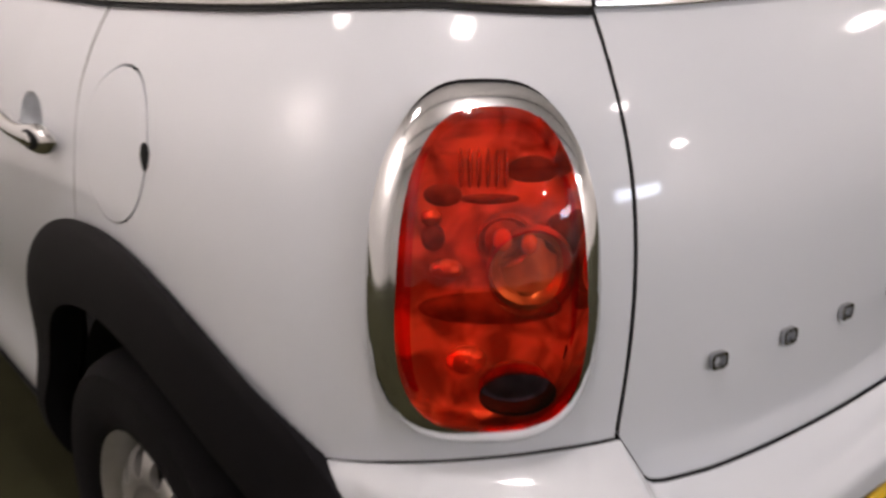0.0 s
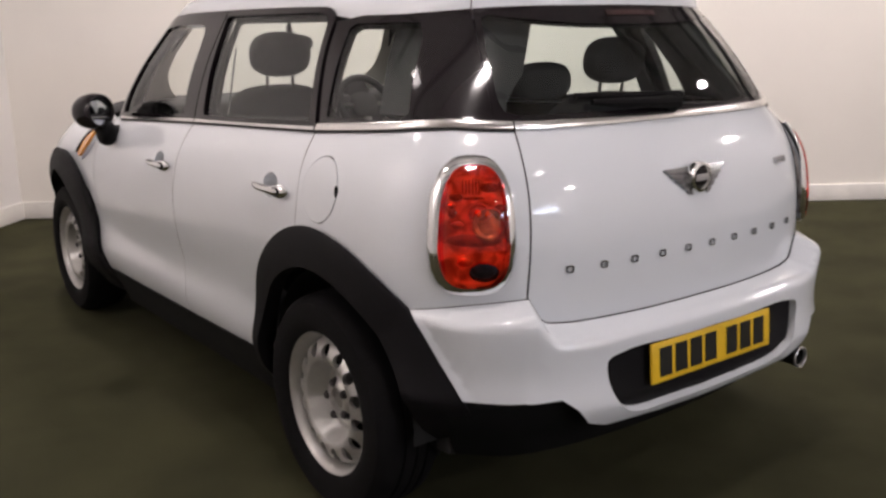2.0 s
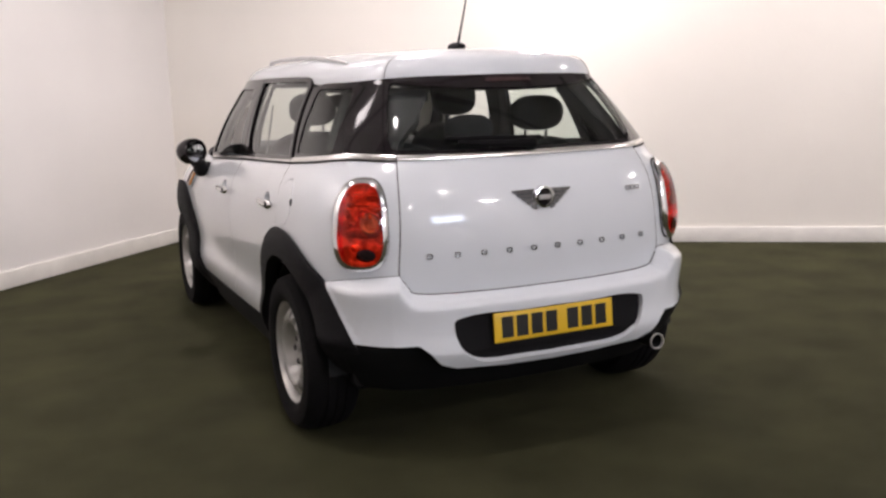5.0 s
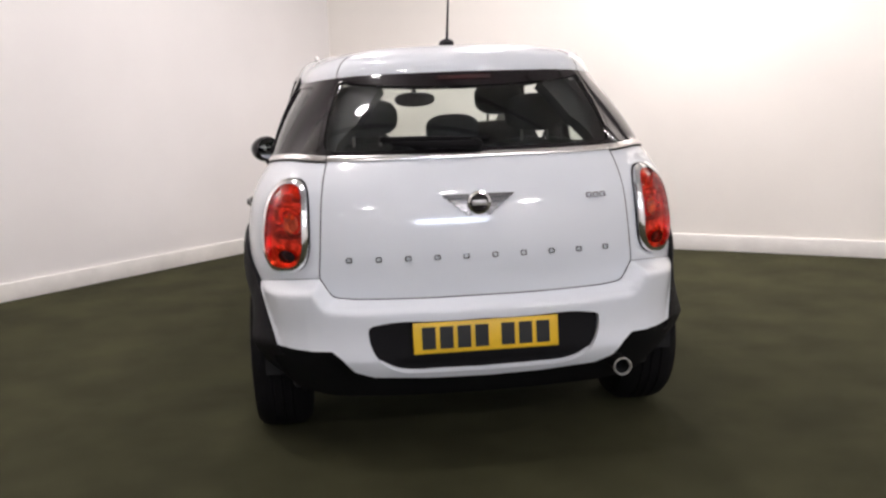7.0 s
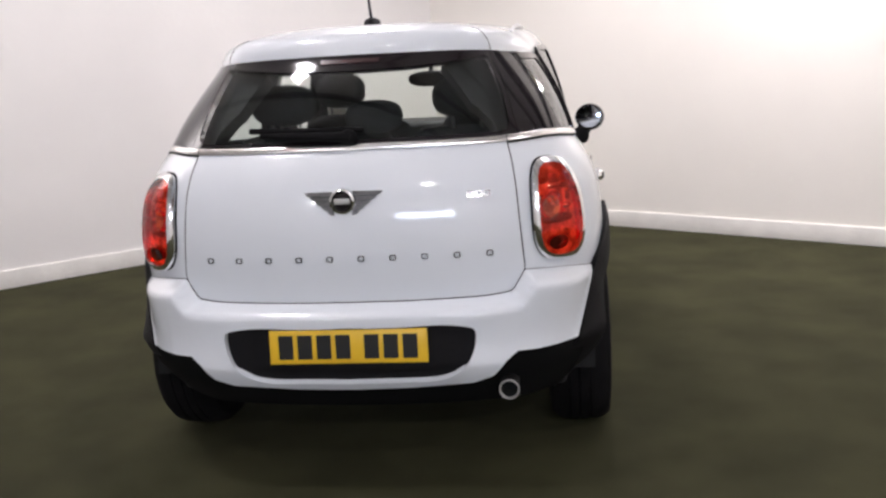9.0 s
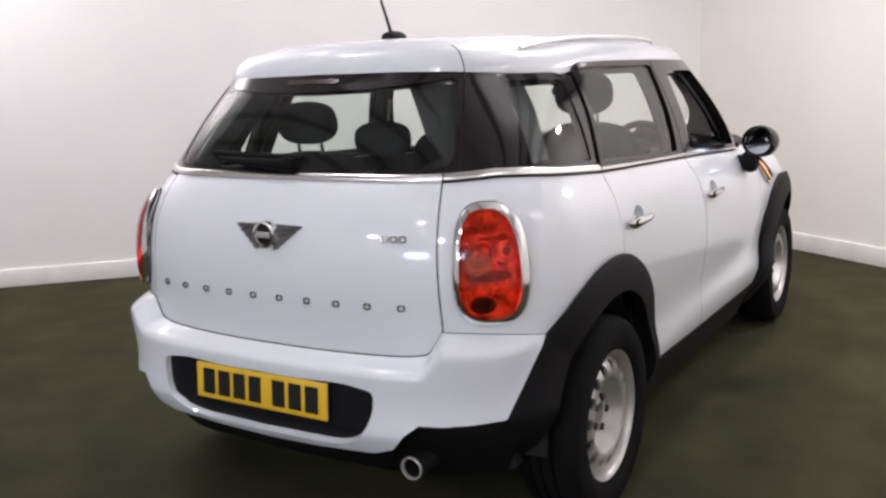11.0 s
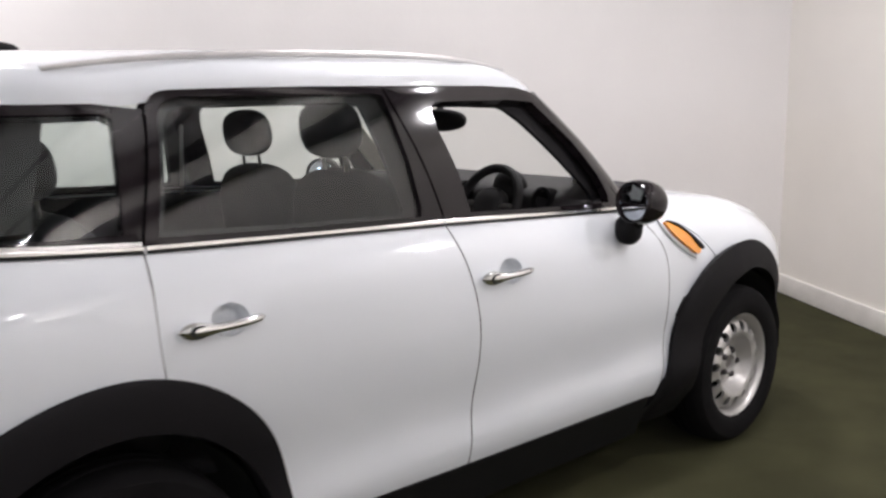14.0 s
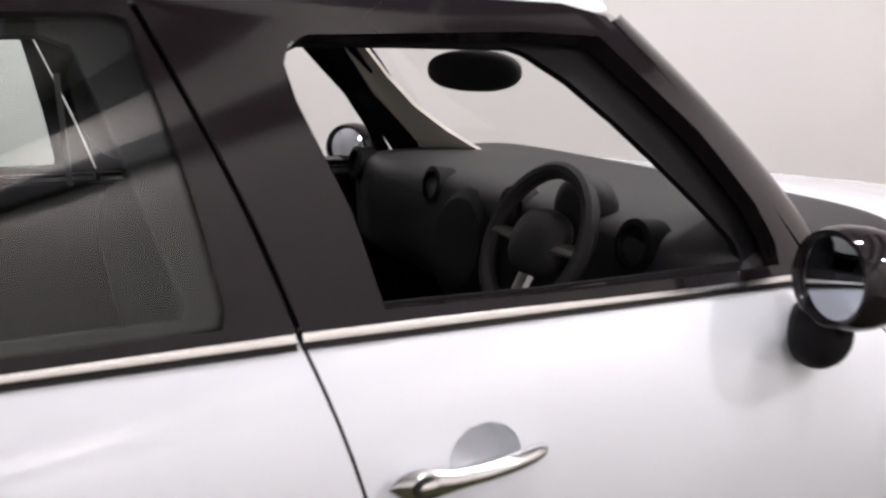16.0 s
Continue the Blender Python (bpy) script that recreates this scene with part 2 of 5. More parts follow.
def trimmed(poly, holes=(), step=0.03):
    """Points and triangles that fill a 2D outline with holes, on an even grid."""
    loops = [dense(list(q), step) for q in (poly, *holes)]
    pts, edges = [], []
    for q in loops:
        b = len(pts)
        pts += q
        edges += [(b + i, b + (i + 1) % len(q)) for i in range(len(q))]
    xs, ys = [p[0] for p in loops[0]], [p[1] for p in loops[0]]
    border = np.array(pts)
    for i in range(int((max(xs) - min(xs)) / step) + 1):
        for j in range(int((max(ys) - min(ys)) / step) + 1):
            p = (min(xs) + (i + 0.5) * step, min(ys) + (j + 0.5) * step)
            if inside(p, loops[0]) and not any(inside(p, q) for q in loops[1:]) and np.min(np.hypot(border[:, 0] - p[0], border[:, 1] - p[1])) > step * 0.55:
                pts.append(p)
    v, _, fs, *_ = delaunay_2d_cdt([Vector(p) for p in pts], edges, [], 0, 1e-6)
    tris = []
    for f in fs:
        c = (sum(v[i][0] for i in f) / 3, sum(v[i][1] for i in f) / 3)
        if inside(c, loops[0]) and not any(inside(c, q) for q in loops[1:]):
            tris.append(tuple(f))
    return [(q[0], q[1]) for q in v], tris


def panel(name, poly, surface, material, parent, label="", holes=(), step=0.03, thick=0.012, side=1, lift=0.0, back=False):
    """A sheet cut to a 2D outline and laid on a surface, with turned-in edges. side -1 mirrors it."""
    pts, tris = trimmed(poly, holes, step)
    e = 1e-3
    pos, nrm = [], []
    for u, w in pts:
        p = surface(u, w)
        n = (surface(u + e, w) - surface(u - e, w)).cross(surface(u, w + e) - surface(u, w - e))
        n.normalize()
        pos.append(p + n * lift)
        nrm.append(n)
    count = {}
    for t in tris:
        for a, b in ((t[0], t[1]), (t[1], t[2]), (t[2], t[0])):
            count[(a, b)] = 1
    verts, normals, faces = list(pos), list(nrm), list(tris)
    rim = {}
    for (a, b) in count:
        if (b, a) in count:
            continue
        for k in (a, b):
            if k not in rim:
                rim[k] = len(verts)
                verts += [pos[k], pos[k] - nrm[k] * thick]
                normals += [None, None]
        faces.append((rim[b], rim[a], rim[a] + 1, rim[b] + 1))
    if back:
        base = len(verts)
        verts += [p - n * thick for p, n in zip(pos, nrm)]
        normals += [-n for n in nrm]
        faces += [(base + t[2], base + t[1], base + t[0]) for t in tris]
    if side < 0:
        verts = [Vector((-v.x, v.y, v.z)) for v in verts]
        normals = [None if n is None else Vector((-n.x, n.y, n.z)) for n in normals]
        faces = [f[::-1] for f in faces]
    me = bpy.data.meshes.new(name)
    me.from_pydata(verts, [], faces)
    ob = link_mesh(name, me, material, parent, label, True)
    acc = [Vector() for _ in verts]
    for p in me.polygons:
        for k in p.vertices:
            acc[k] += p.normal
    me.normals_split_custom_set_from_vertices([(acc[k].normalized() if n is None else n) for k, n in enumerate(normals)])
    return ob


# ---- the room ----
def room_wall(name, a, b, label, paint):
    d = (Vector(b) - Vector(a)).to_3d()
    L = d.length
    n = Vector((-d.y, d.x, 0)).normalized()  # away from the room for this winding
    m = Matrix.Translation((*a, 0)) @ Matrix.Rotation(math.atan2(d.y, d.x), 4, "Z")
    bm = bmesh.new()
    box(bm, -0.2, L + 0.2, -0.2, 0, 0, CEIL + 0.2)
    w = part(name, bm, paint, None, smooth=False)
    w.matrix_world = m
    tagged(w, label, "wall", kind="structure")
    bm = bmesh.new()
    box(bm, 0.0, L, 0.0, 0.018, 0.001, 0.135, 0.006)
    k = part("baseboard", bm, SKIRT)
    k.matrix_world = m
    tagged(k, "white painted skirting board along the wall", "baseboard", kind="structure")


corners = ROOM
for nm, i, j in (("wall_left", 0, 1), ("wall_back_left", 1, 2), ("wall_behind", 2, 3), ("wall_back_right", 3, 4), ("wall_right", 4, 0)):
    near = nm in ("wall_left", "wall_right")
    room_wall(nm, corners[i], corners[j], "plain white painted studio wall" if near else "plain grey painted wall of the hall", WALL_CREAM if nm == "wall_right" else WALL if near else WALL_GREY)
for nm, z0, z1, mt, lb in (("floor", -0.1, 0.0, TURF, "dark green carpeted floor of the studio"), ("ceiling", CEIL, CEIL + 0.15, CEILING, "pale sheet ceiling of the studio")):
    bm = bmesh.new()
    lo = [bm.verts.new((*c, z0)) for c in corners]
    hi = [bm.verts.new((*c, z1)) for c in corners]
    bm.faces.new(lo), bm.faces.new(hi)
    for i in range(5):
        bm.faces.new((lo[i], lo[(i + 1) % 5], hi[(i + 1) % 5], hi[i]))
    tagged(part(nm, bm, mt, smooth=False), lb, nm, kind="structure")

# ---- the car: its surfaces ----
# x to its right, y ahead from the rear axle, z up from the floor
WIDE = [(0, -0.640), (0.25, -0.632), (0.45, -0.606), (0.575, -0.567), (0.67, -0.510), (0.756, -0.425), (0.823, -0.300), (0.849, -0.14), (0.852, 0.06), (0.846, 0.4), (0.84, 1.0),
        (0.84, 1.6), (0.838, 2.1), (0.83, 2.5), (0.80, 2.85), (0.72, 3.10), (0.55, 3.26), (0.30, 3.35), (0, 3.375)]
full = [(-x, y) for x, y in WIDE[:0:-1]] + WIDE
tt = [0.0]
for a, b in zip(full, full[1:]):
    tt.append(tt[-1] + math.dist(a, b))
mid = tt[len(WIDE) - 1]
PLAN = Spline([t - mid for t in tt], full)
S_END = tt[-1] - mid
SS = np.linspace(0, S_END, 1500)
SXY = np.array([PLAN(s) for s in SS])
CUT = int(np.argmax(SXY[:, 0]))


def sy(y):
    """Way round the body from the tail's middle to the place y of its right side."""
    return float(np.interp(y, SXY[:, 1], SS))


def sx(x):
    """The same for a place x of the tail."""
    return math.copysign(float(np.interp(abs(x), SXY[:CUT, 0], SS[:CUT])), x)


def zbelt(y):
    return float(np.interp(y, (-0.6, -0.45, -0.34, 0.13, 1.03, 1.86, 2.3, 2.7, 3.0, 3.2, 3.375), (1.132, 1.142, 1.138, 1.107, 1.072, 1.034, 1.0, 0.955, 0.88, 0.80, 0.70)))


INSET = Spline((0.15, 0.28, 0.36, 0.43, 0.50, 0.65, 0.80, 0.92, 1.0, 1.06, 1.10, 1.14), [(w,) for w in (0.11, 0.052, 0.016, 0.006, 0.015, 0.005, 0.0, 0.012, 0.034, 0.066, 0.095, 0.13)])


def body(s, z, out=0.0):
    p, q, r = PLAN(s), PLAN(s - 0.004), PLAN(s + 0.004)
    t = r - q
    n = np.array((t[1], -t[0])) / np.hypot(*t)
    zb = zbelt(p[1])
    k = min(1.0, max(0.4, (zb - 0.55) / 0.55))
    d = INSET(z if z < 0.55 else 0.55 + (z - 0.55) / k)[0]
    p = p + n * (out - d)
    return Vector((p[0], p[1], z))


def lay(out=0.0):
    return lambda s, z: body(s, z, out)


# upper part: from the belt to the edge of the roof
TOP = [(0, -0.345, 1.430), (0.27, -0.315, 1.428), (0.41, -0.268, 1.424), (0.471, -0.225, 1.420), (0.54, -0.12, 1.412), (0.588, 0.02, 1.408), (0.612, 0.17, 1.409), (0.630, 0.42, 1.434),
       (0.648, 0.87, 1.438), (0.636, 1.26, 1.438), (0.585, 1.56, 1.431), (0.47, 1.65, 1.452), (0.26, 1.715, 1.475), (0, 1.735, 1.485)]
FOOT = [body(sx(0), 1.133), body(sx(0.32), 1.134), body(sx(0.52), 1.138), body(sx(0.60), 1.141), body(sy(-0.46), 1.142), body(sy(-0.25), zbelt(-0.2)), body(sy(0.06), zbelt(0.06)), body(sy(0.42), zbelt(0.42)),
        body(sy(0.93), zbelt(0.93)), body(sy(1.42), zbelt(1.42)), body(sy(1.86), zbelt(1.86)), Vector((0.62, 2.02, 1.03)), Vector((0.33, 2.12, 1.03)), Vector((0, 2.15, 1.03))]


def both(rows):
    return [(-x, y, z) for x, y, z in rows[:0:-1]] + [tuple(r) for r in rows]


GT = Spline(range(-13, 14), both(TOP))
GF = Spline(range(-13, 14), both(FOOT))


def upper(g, z, out=0.0):
    """Glass-house surface: g counts round from the tail's middle."""
    a, b = GF(g), GT(g)
    h = (z - a[2]) / (b[2] - a[2])
    p = a + (b - a) * h
    t = GF(g + 0.01) - GF(g - 0.01)
    n = np.array((t[1], -t[0])) / max(np.hypot(t[0], t[1]), 1e-9)
    k = out + (0.014 + 0.006 * min(max((abs(g) - 9.2) / 0.8, 0), 1)) * math.sin(math.pi * min(max(h, 0), 1))
    return Vector((p[0] + n[0] * k, p[1] + n[1] * k, z))


GK = 0.3
GG = np.linspace(0, 13, 1301)
GFA, GTA = np.array([GF(g) for g in GG]), np.array([GT(g) for g in GG])


def gat(axis, v, z):
    h = (z - GFA[:, 2]) / (GTA[:, 2] - GFA[:, 2])
    q = GFA[:, axis] * (1 - h) + GTA[:, axis] * h
    n = 1301 if axis else 700
    return float(np.interp(v, q[:n], GG[:n]))


def gy(y, z):
    return (gat(1, y, z) * GK, z)


def gx(x, z):
    return (math.copysign(gat(0, abs(x), z), x) * GK, z)


def onglass(out=0.0):
    return lambda g, z: upper(g / GK, z, out)


def flat_poly(pts):
    return [(sy(y), z) for y, z in pts]


def glass_poly(pts):
    return [gy(y, z) for y, z in dense(pts, 0.03)]


# ---- the car ----
car = tagged(new("car"), "white five-door crossover car with steel wheels and black arch trim", "car")

REAR_ARCH = [(0.43, 0.3), (0.424, 0.4), (0.4, 0.56), (0.36, 0.655), (0.27, 0.755), (0.154, 0.82), (0.04, 0.846), (-0.077, 0.842), (-0.18, 0.815), (-0.27, 0.772), (-0.345, 0.714), (-0.40, 0.640), (-0.44, 0.56), (-0.475, 0.48), (-0.5, 0.4)]
FRONT_ARCH = [(2.004, 0.28), (2.024, 0.35), (2.048, 0.43), (2.077, 0.52), (2.108, 0.615), (2.186, 0.714), (2.286, 0.780), (2.44, 0.830), (2.60, 0.842), (2.72, 0.815), (2.83, 0.75), (2.90, 0.66), (2.96, 0.50), (2.99, 0.36)]
DOOR_SPLIT = [(1.026, 1.075), (1.045, 1.0), (1.062, 0.93), (1.080, 0.84), (1.087, 0.70), (1.062, 0.50), (1.050, 0.355)]
REAR_EDGE = [(0.128, 1.108), (0.118, 1.0), (0.114, 0.92), (0.118, 0.83)]
FRONT_EDGE = [(1.90, 1.032), (1.985, 0.94), (2.03, 0.88), (2.052, 0.74), (2.052, 0.60), (2.045, 0.48), (2.028, 0.38), (2.015, 0.333)]
GAP = 0.0025


def shift(pts, dy=0.0, dz=0.0):
    return [(y + dy, z + dz) for y, z in pts]


def cut(pts, z=None, y=None):
    """Drop what lies under z or behind y."""
    return [p for p in pts if (z is None or p[1] >= z) and (y is None or p[0] >= y)]


arch_r, arch_f = curve(REAR_ARCH), curve(FRONT_ARCH)


def tuck(arc, cy, by=0.014):
    """The arch line moved a little towards the hub, so that the sheet runs under the trim."""
    out = []
    for y, z in arc:
        d = math.hypot(y - cy, z - 0.335)
        out.append((y + (cy - y) * by / d, z + (0.335 - z) * by / d))
    return out


under_r, under_f = tuck(arch_r, 0.0), tuck(arch_f, 2.595)
split, edge_r, edge_f = curve(DOOR_SPLIT), curve(REAR_EDGE), curve(FRONT_EDGE)
tail_s = sx(0.574)  # gap between tailgate and quarter panel


def gap_s(z):
    """The gap bows a little towards the tailgate at half height."""
    return tail_s - 0.011 * math.sin(math.pi * min(1.0, max(0.0, (z - 0.73) / 0.40)))


GAP_Z = list(np.linspace(0.73, 1.12, 12))


def bump_z(s):
    """Height of the joint between quarter panel and bumper."""
    return float(np.interp(abs(s), (0.58, 0.65, 0.73, 0.80, 0.88, 0.92), (0.7155, 0.7115, 0.7045, 0.696, 0.685, 0.680)))


def joint(s0, s1, lift):
    return [(s, bump_z(s) + lift) for s in np.linspace(s0, s1, 10)]




def strip(name, s0, s1, zf, parent, out=0.004, half=0.0105, deep=0.012, mat_=None, side=1, label="thin chrome belt strip"):
    """A slim bright bar along the body at the height zf(y)."""
    bm = bmesh.new()
    prev = None
    n = max(2, int((s1 - s0) / 0.03))
    for i in range(n + 1):
        s = s0 + (s1 - s0) * i / n
        z = zf(PLAN(s)[1])
        ring = []
        for dz, o in ((-half, 0.0), (-half * 0.92, deep * 0.95), (-half * 0.7, deep), (half * 0.75, deep * 0.35), (half, 0.0), (half * 0.6, -0.01), (-half * 0.6, -0.01)):
            p = body(s, z, out + o)
            ring.append(bm.verts.new((p.x * side, p.y, z + dz)))
        if prev:
            for k in range(7):
                bm.faces.new((prev[k], prev[(k + 1) % 7], ring[(k + 1) % 7], ring[k]))
        else:
            bm.faces.new(ring)
        prev = ring
    bm.faces.new(prev)
    return part(name, bm, mat_ or BRIGHT, parent, label, sharp=60)


def grip_z(y):
    return 0.912 + (1.25 - y) * 0.024


def cup_hole(y):
    """The round opening of the finger cup behind a door pull."""
    return [(sy(y + 0.032) + 0.050 * math.cos(a), grip_z(y) - 0.008 + 0.037 * math.sin(a)) for a in (2 * math.pi * k / 40 for k in range(40))]


def handle(parent, y, side):
    """Door pull: a bowed bright bar, thicker at the lock, over a round cup sunk into the door."""
    z = grip_z(y)
    x = body(sy(y), z).x
    n = 20
    bm = bmesh.new()
    rings = []
    for i in range(n + 1):
        f = i / n
        yy, zz = y - 0.105 + 0.222 * f, z - 0.014 + 0.003 * f
        end = math.sqrt(max(0.0, 1 - abs(2 * f - 1) ** 6)) + 0.02
        hz = (0.0112 + 0.0105 * math.exp(-(((f - 0.13) / 0.17) ** 2))) * end
        xo = x + 0.006 + 0.026 * math.sin(math.pi * (0.06 + 0.88 * f)) ** 0.7
        hx = 0.013 * end
        rings.append([bm.verts.new((side * (xo + hx * math.cos(a)), yy, zz + hz * math.copysign(abs(math.sin(a)) ** 0.8, math.sin(a)))) for a in (2 * math.pi * k / 14 for k in range(14))])
    for a, b in zip(rings, rings[1:]):
        for k in range(14):
            bm.faces.new((a[k], a[(k + 1) % 14], b[(k + 1) % 14], b[k]))
    bm.faces.new(rings[0][::-1])
    bm.faces.new(rings[-1])
    h = part("door_handle", bm, CHROME, parent, "polished chrome door handle")
    s0, z0 = sy(y + 0.032), z - 0.008
    bowl = lambda s, zz: body(s, zz, -0.001 - 0.044 * math.sqrt(max(0.0, 1 - (((s - s0) / 0.0515) ** 2 + ((zz - z0) / 0.0385) ** 2) ** 3)))
    panel("handle_cup", [(s0 + 0.0512 * math.cos(a), z0 + 0.0382 * math.sin(a)) for a in (2 * math.pi * k / 40 for k in range(40))], bowl, WHITE, h, "white finger cup sunk into the door", side=side, step=0.007, thick=0.002)
    bm = bmesh.new()
    m = Matrix.Translation((side * (x + 0.031), y - 0.064, z - 0.013)) @ Matrix.Rotation(side * radians(90), 4, "Y") @ Matrix.Diagonal((0.8, 1.15, 1, 1))
    lathe(bm, [(0.0, 0.0095), (0.008, 0.009), (0.0115, 0.007), (0.012, -0.01)], 24, m)
    lb = part("lock_barrel", bm, CHROME, h, "round bright lock barrel")
    bm = bmesh.new()
    lathe(bm, [(0.0119, 0.0062), (0.0145, 0.0085), (0.0170, 0.007), (0.0175, -0.01)], 24, m)
    part("lock_ring", bm, DARK, lb, "dark ring round the lock")


def flare(s, z, top):
    """How far the bumper stands out from the body: a sloping ledge, then a full swell that is deepest at the corners."""
    d = max(0.0, top - z)
    k = d / float(np.interp(abs(s), (tail_s - 0.12, tail_s + 0.02, tail_s + 0.2), (0.026, 0.036, 0.06)))
    k = k if k < 0.7 else 1 - 0.3 * math.exp(-(k - 0.7) / 0.3)
    g = min(1.0, max(0.0, (abs(s) - sx(0.42)) / (sx(0.66) - sx(0.42))))
    g = g * g * (3 - 2 * g)
    g *= float(np.interp(PLAN(abs(s))[1], (-0.47, -0.36), (1.0, 0.45)))
    return 0.004 + (0.072 + 0.012 * g + 0.014 * math.exp(-(((abs(s) - 0.44) / 0.13) ** 2))) * k + 0.06 * min(d, 0.12) * (1 - g) - 0.45 * max(0.0, 0.43 - z) ** 1.1


def swell(y, z):
    """How far the rear arch trim's outer edge stands out: flush at the top, proud beside the bumper."""
    w = min(1.0, max(0.0, (54 - math.degrees(math.atan2(max(z - 0.335, 0), -y))) / 40)) if y < 0 else 0.0
    return 0.010 + 0.054 * w * w * (3 - 2 * w)


def arch_face(arc, cy):
    """Trim that starts flush at its outer edge and swells outwards to the lip."""
    def f(s, z):
        y = PLAN(s)[1]
        a = math.hypot(y - cy, max(z - 0.335, 0))
        k = min(1.0, max(0.0, (0.515 - a) / 0.11 if cy == 0 else (0.56 - a) / 0.155))
        foot, lip = 0.010, 0.046 - 0.016 * min(1.0, max(0.0, (y - 2.5) / 0.25))
        if cy == 0:
            foot = swell(y, z)
            lip = max(0.024, foot + 0.004)
        return body(s, z, foot + (lip - foot) * math.sqrt(1 - (1 - k) ** 2) - (0.55 * max(0, 0.47 - z) if cy == 0 and y < -0.3 else 0.30 * max(0, 0.32 - z)))
    return f


SILL = mat("sill_black", (0.006, 0.006, 0.006), 0.75, spec=0.2, vary=0.2, vary_scale=9)

for side in (1, -1):
    # doors
    low = [(1.050, 0.355), (1.5, 0.343), (2.0, 0.333)]
    poly = shift(split, GAP) + shift(low[1:2]) + shift(edge_f[::-1], -GAP)
    poly = poly + [(1.45, zbelt(1.45))]
    fd = panel("front_door", flat_poly(poly), lay(), WHITE, car, "white front door with chrome handle", holes=[cup_hole(1.20)], side=side)
    back = [p for p in under_r if p[1] < 0.815 and p[0] > 0.118]
    poly = edge_r + back[::-1][1:] + [(0.424, 0.37)] + [(0.75, 0.362)] + shift(split[::-1], -GAP) + [(0.55, zbelt(0.55))]
    rd = panel("rear_door", flat_poly(poly), lay(), WHITE, car, "white rear door with chrome handle", holes=[cup_hole(0.255)], side=side)
    handle(fd, 1.20, side)
    handle(rd, 0.255, side)
    # quarter panel
    top = [(s, zbelt(PLAN(s)[1])) for s in np.linspace(tail_s + GAP, sy(0.128) - GAP, 14)]
    arch = [p for p in under_r if p[1] > bump_z(sy(p[0])) + 0.004 and p[0] < 0.112]
    poly = top + flat_poly(shift(edge_r, -GAP)) + flat_poly(arch) + joint(sy(arch[-1][0]) - 0.004, tail_s + GAP, 0.0) + [(gap_s(z) + GAP, z) for z in GAP_Z]
    hole = []
    if side < 0:
        hole = [[(sy(-0.007) + 0.0932 * math.cos(a), 0.949 + 0.0912 * math.sin(a)) for a in (2 * math.pi * k / 36 for k in range(36))]]
    qp = panel("quarter_panel", poly, lay(), WHITE, car, "white rear quarter panel", holes=hole, side=side, step=0.025)
    if side < 0:
        flap = [(sy(-0.007) + 0.0903 * math.cos(a), 0.949 + 0.0883 * math.sin(a)) for a in (2 * math.pi * k / 36 for k in range(36))]
        ff = panel("fuel_flap", flap, lay(0.001), WHITE, qp, "round white fuel filler flap", side=side)
        bm = bmesh.new()
        p = body(sy(-0.097), 0.953)
        ellipsoid(bm, (-p.x, p.y, p.z), (0.006, 0.007, 0.018))
        part("finger_notch", bm, DARK, ff)
    # front wing and bonnet edge
    seam = curve([(1.915, 1.018), (2.05, 0.985), (2.17, 0.945), (2.28, 0.885), (2.38, 0.80)])
    arch = [p for p in under_f if 0.37 < p[1] and p[0] < 2.385]
    poly = shift([p for p in edge_f if p[1] > 0.375], GAP) + arch + shift(seam[::-1][1:], 0, -GAP)
    panel("front_wing", flat_poly(poly), lay(), WHITE, car, "white front wing behind the wheel arch", side=side, step=0.025)
    arch = [p for p in under_f if p[0] > 2.39]
    nose = [(S_END, 0.36)]
    edge_top = [(s, zbelt(PLAN(s)[1])) for s in np.linspace(S_END, sy(1.92), 40)]
    poly = flat_poly(shift(seam, 0, GAP)) + flat_poly(arch) + nose + edge_top
    panel("front_panel", poly, lay(), WHITE, car, "white bonnet side and nose", side=side, step=0.03)
    # black rubber seals down in the door gaps
    for line, nm in ((split, "door_seal"), (edge_r, "door_seal"), ([p for p in edge_f if p[1] > 0.36], "door_seal")):
        bm = bmesh.new()
        tube(bm, [(lambda v: (side * v.x, v.y, v.z))(body(sy(y), z, -0.0042)) for y, z in line], 0.0042, 6)
        part(nm, bm, DARK, car, "black rubber door seal")
    bm = bmesh.new()
    tube(bm, [(lambda v: (side * v.x, v.y, v.z))(body(gap_s(z), z, -0.0042)) for z in np.linspace(0.722, 1.128, 16)], 0.0042, 6)
    part("tailgate_seal", bm, DARK, car, "black rubber tailgate seal")
    # black trim: arches, sill
    for nm, arc, cy in (("rear_arch_trim", arch_r, 0.0), ("front_arch_trim", arch_f, 2.595)):
        lo = 0.20
        inner = []
        for k in range(41):
            a = radians(-18 + 216 * k / 40)
            inner.append((cy + 0.39 * math.cos(a), 0.335 + 0.395 * math.sin(a)))
        if cy == 0:
            poly = [(0.44, lo)] + arc + [(-0.485, 0.37), (-0.46, 0.34), (-0.41, 0.32)] + inner[::-1]
        else:
            poly = [(1.995, lo)] + arc + [(2.995, lo)] + inner
        panel(nm, flat_poly(poly), arch_face(arc, cy), BLACK_PLASTIC, car, "unpainted dark grey plastic wheel arch trim", side=side, step=0.02, thick=0.05)
        bm = bmesh.new()
        prev = None
        for k in range(25):
            a = radians(-2 + 184 * k / 24)
            yy, zz = cy + 0.385 * math.cos(a), 0.33 + 0.385 * math.sin(a)
            ring = [bm.verts.new((side * xx, yy, zz)) for xx in (0.80, 0.45)]
            if prev:
                bm.faces.new((prev[0], prev[1], ring[1], ring[0]))
            prev = ring
        part("wheel_well", bm, DARK, car, "black wheel well liner")
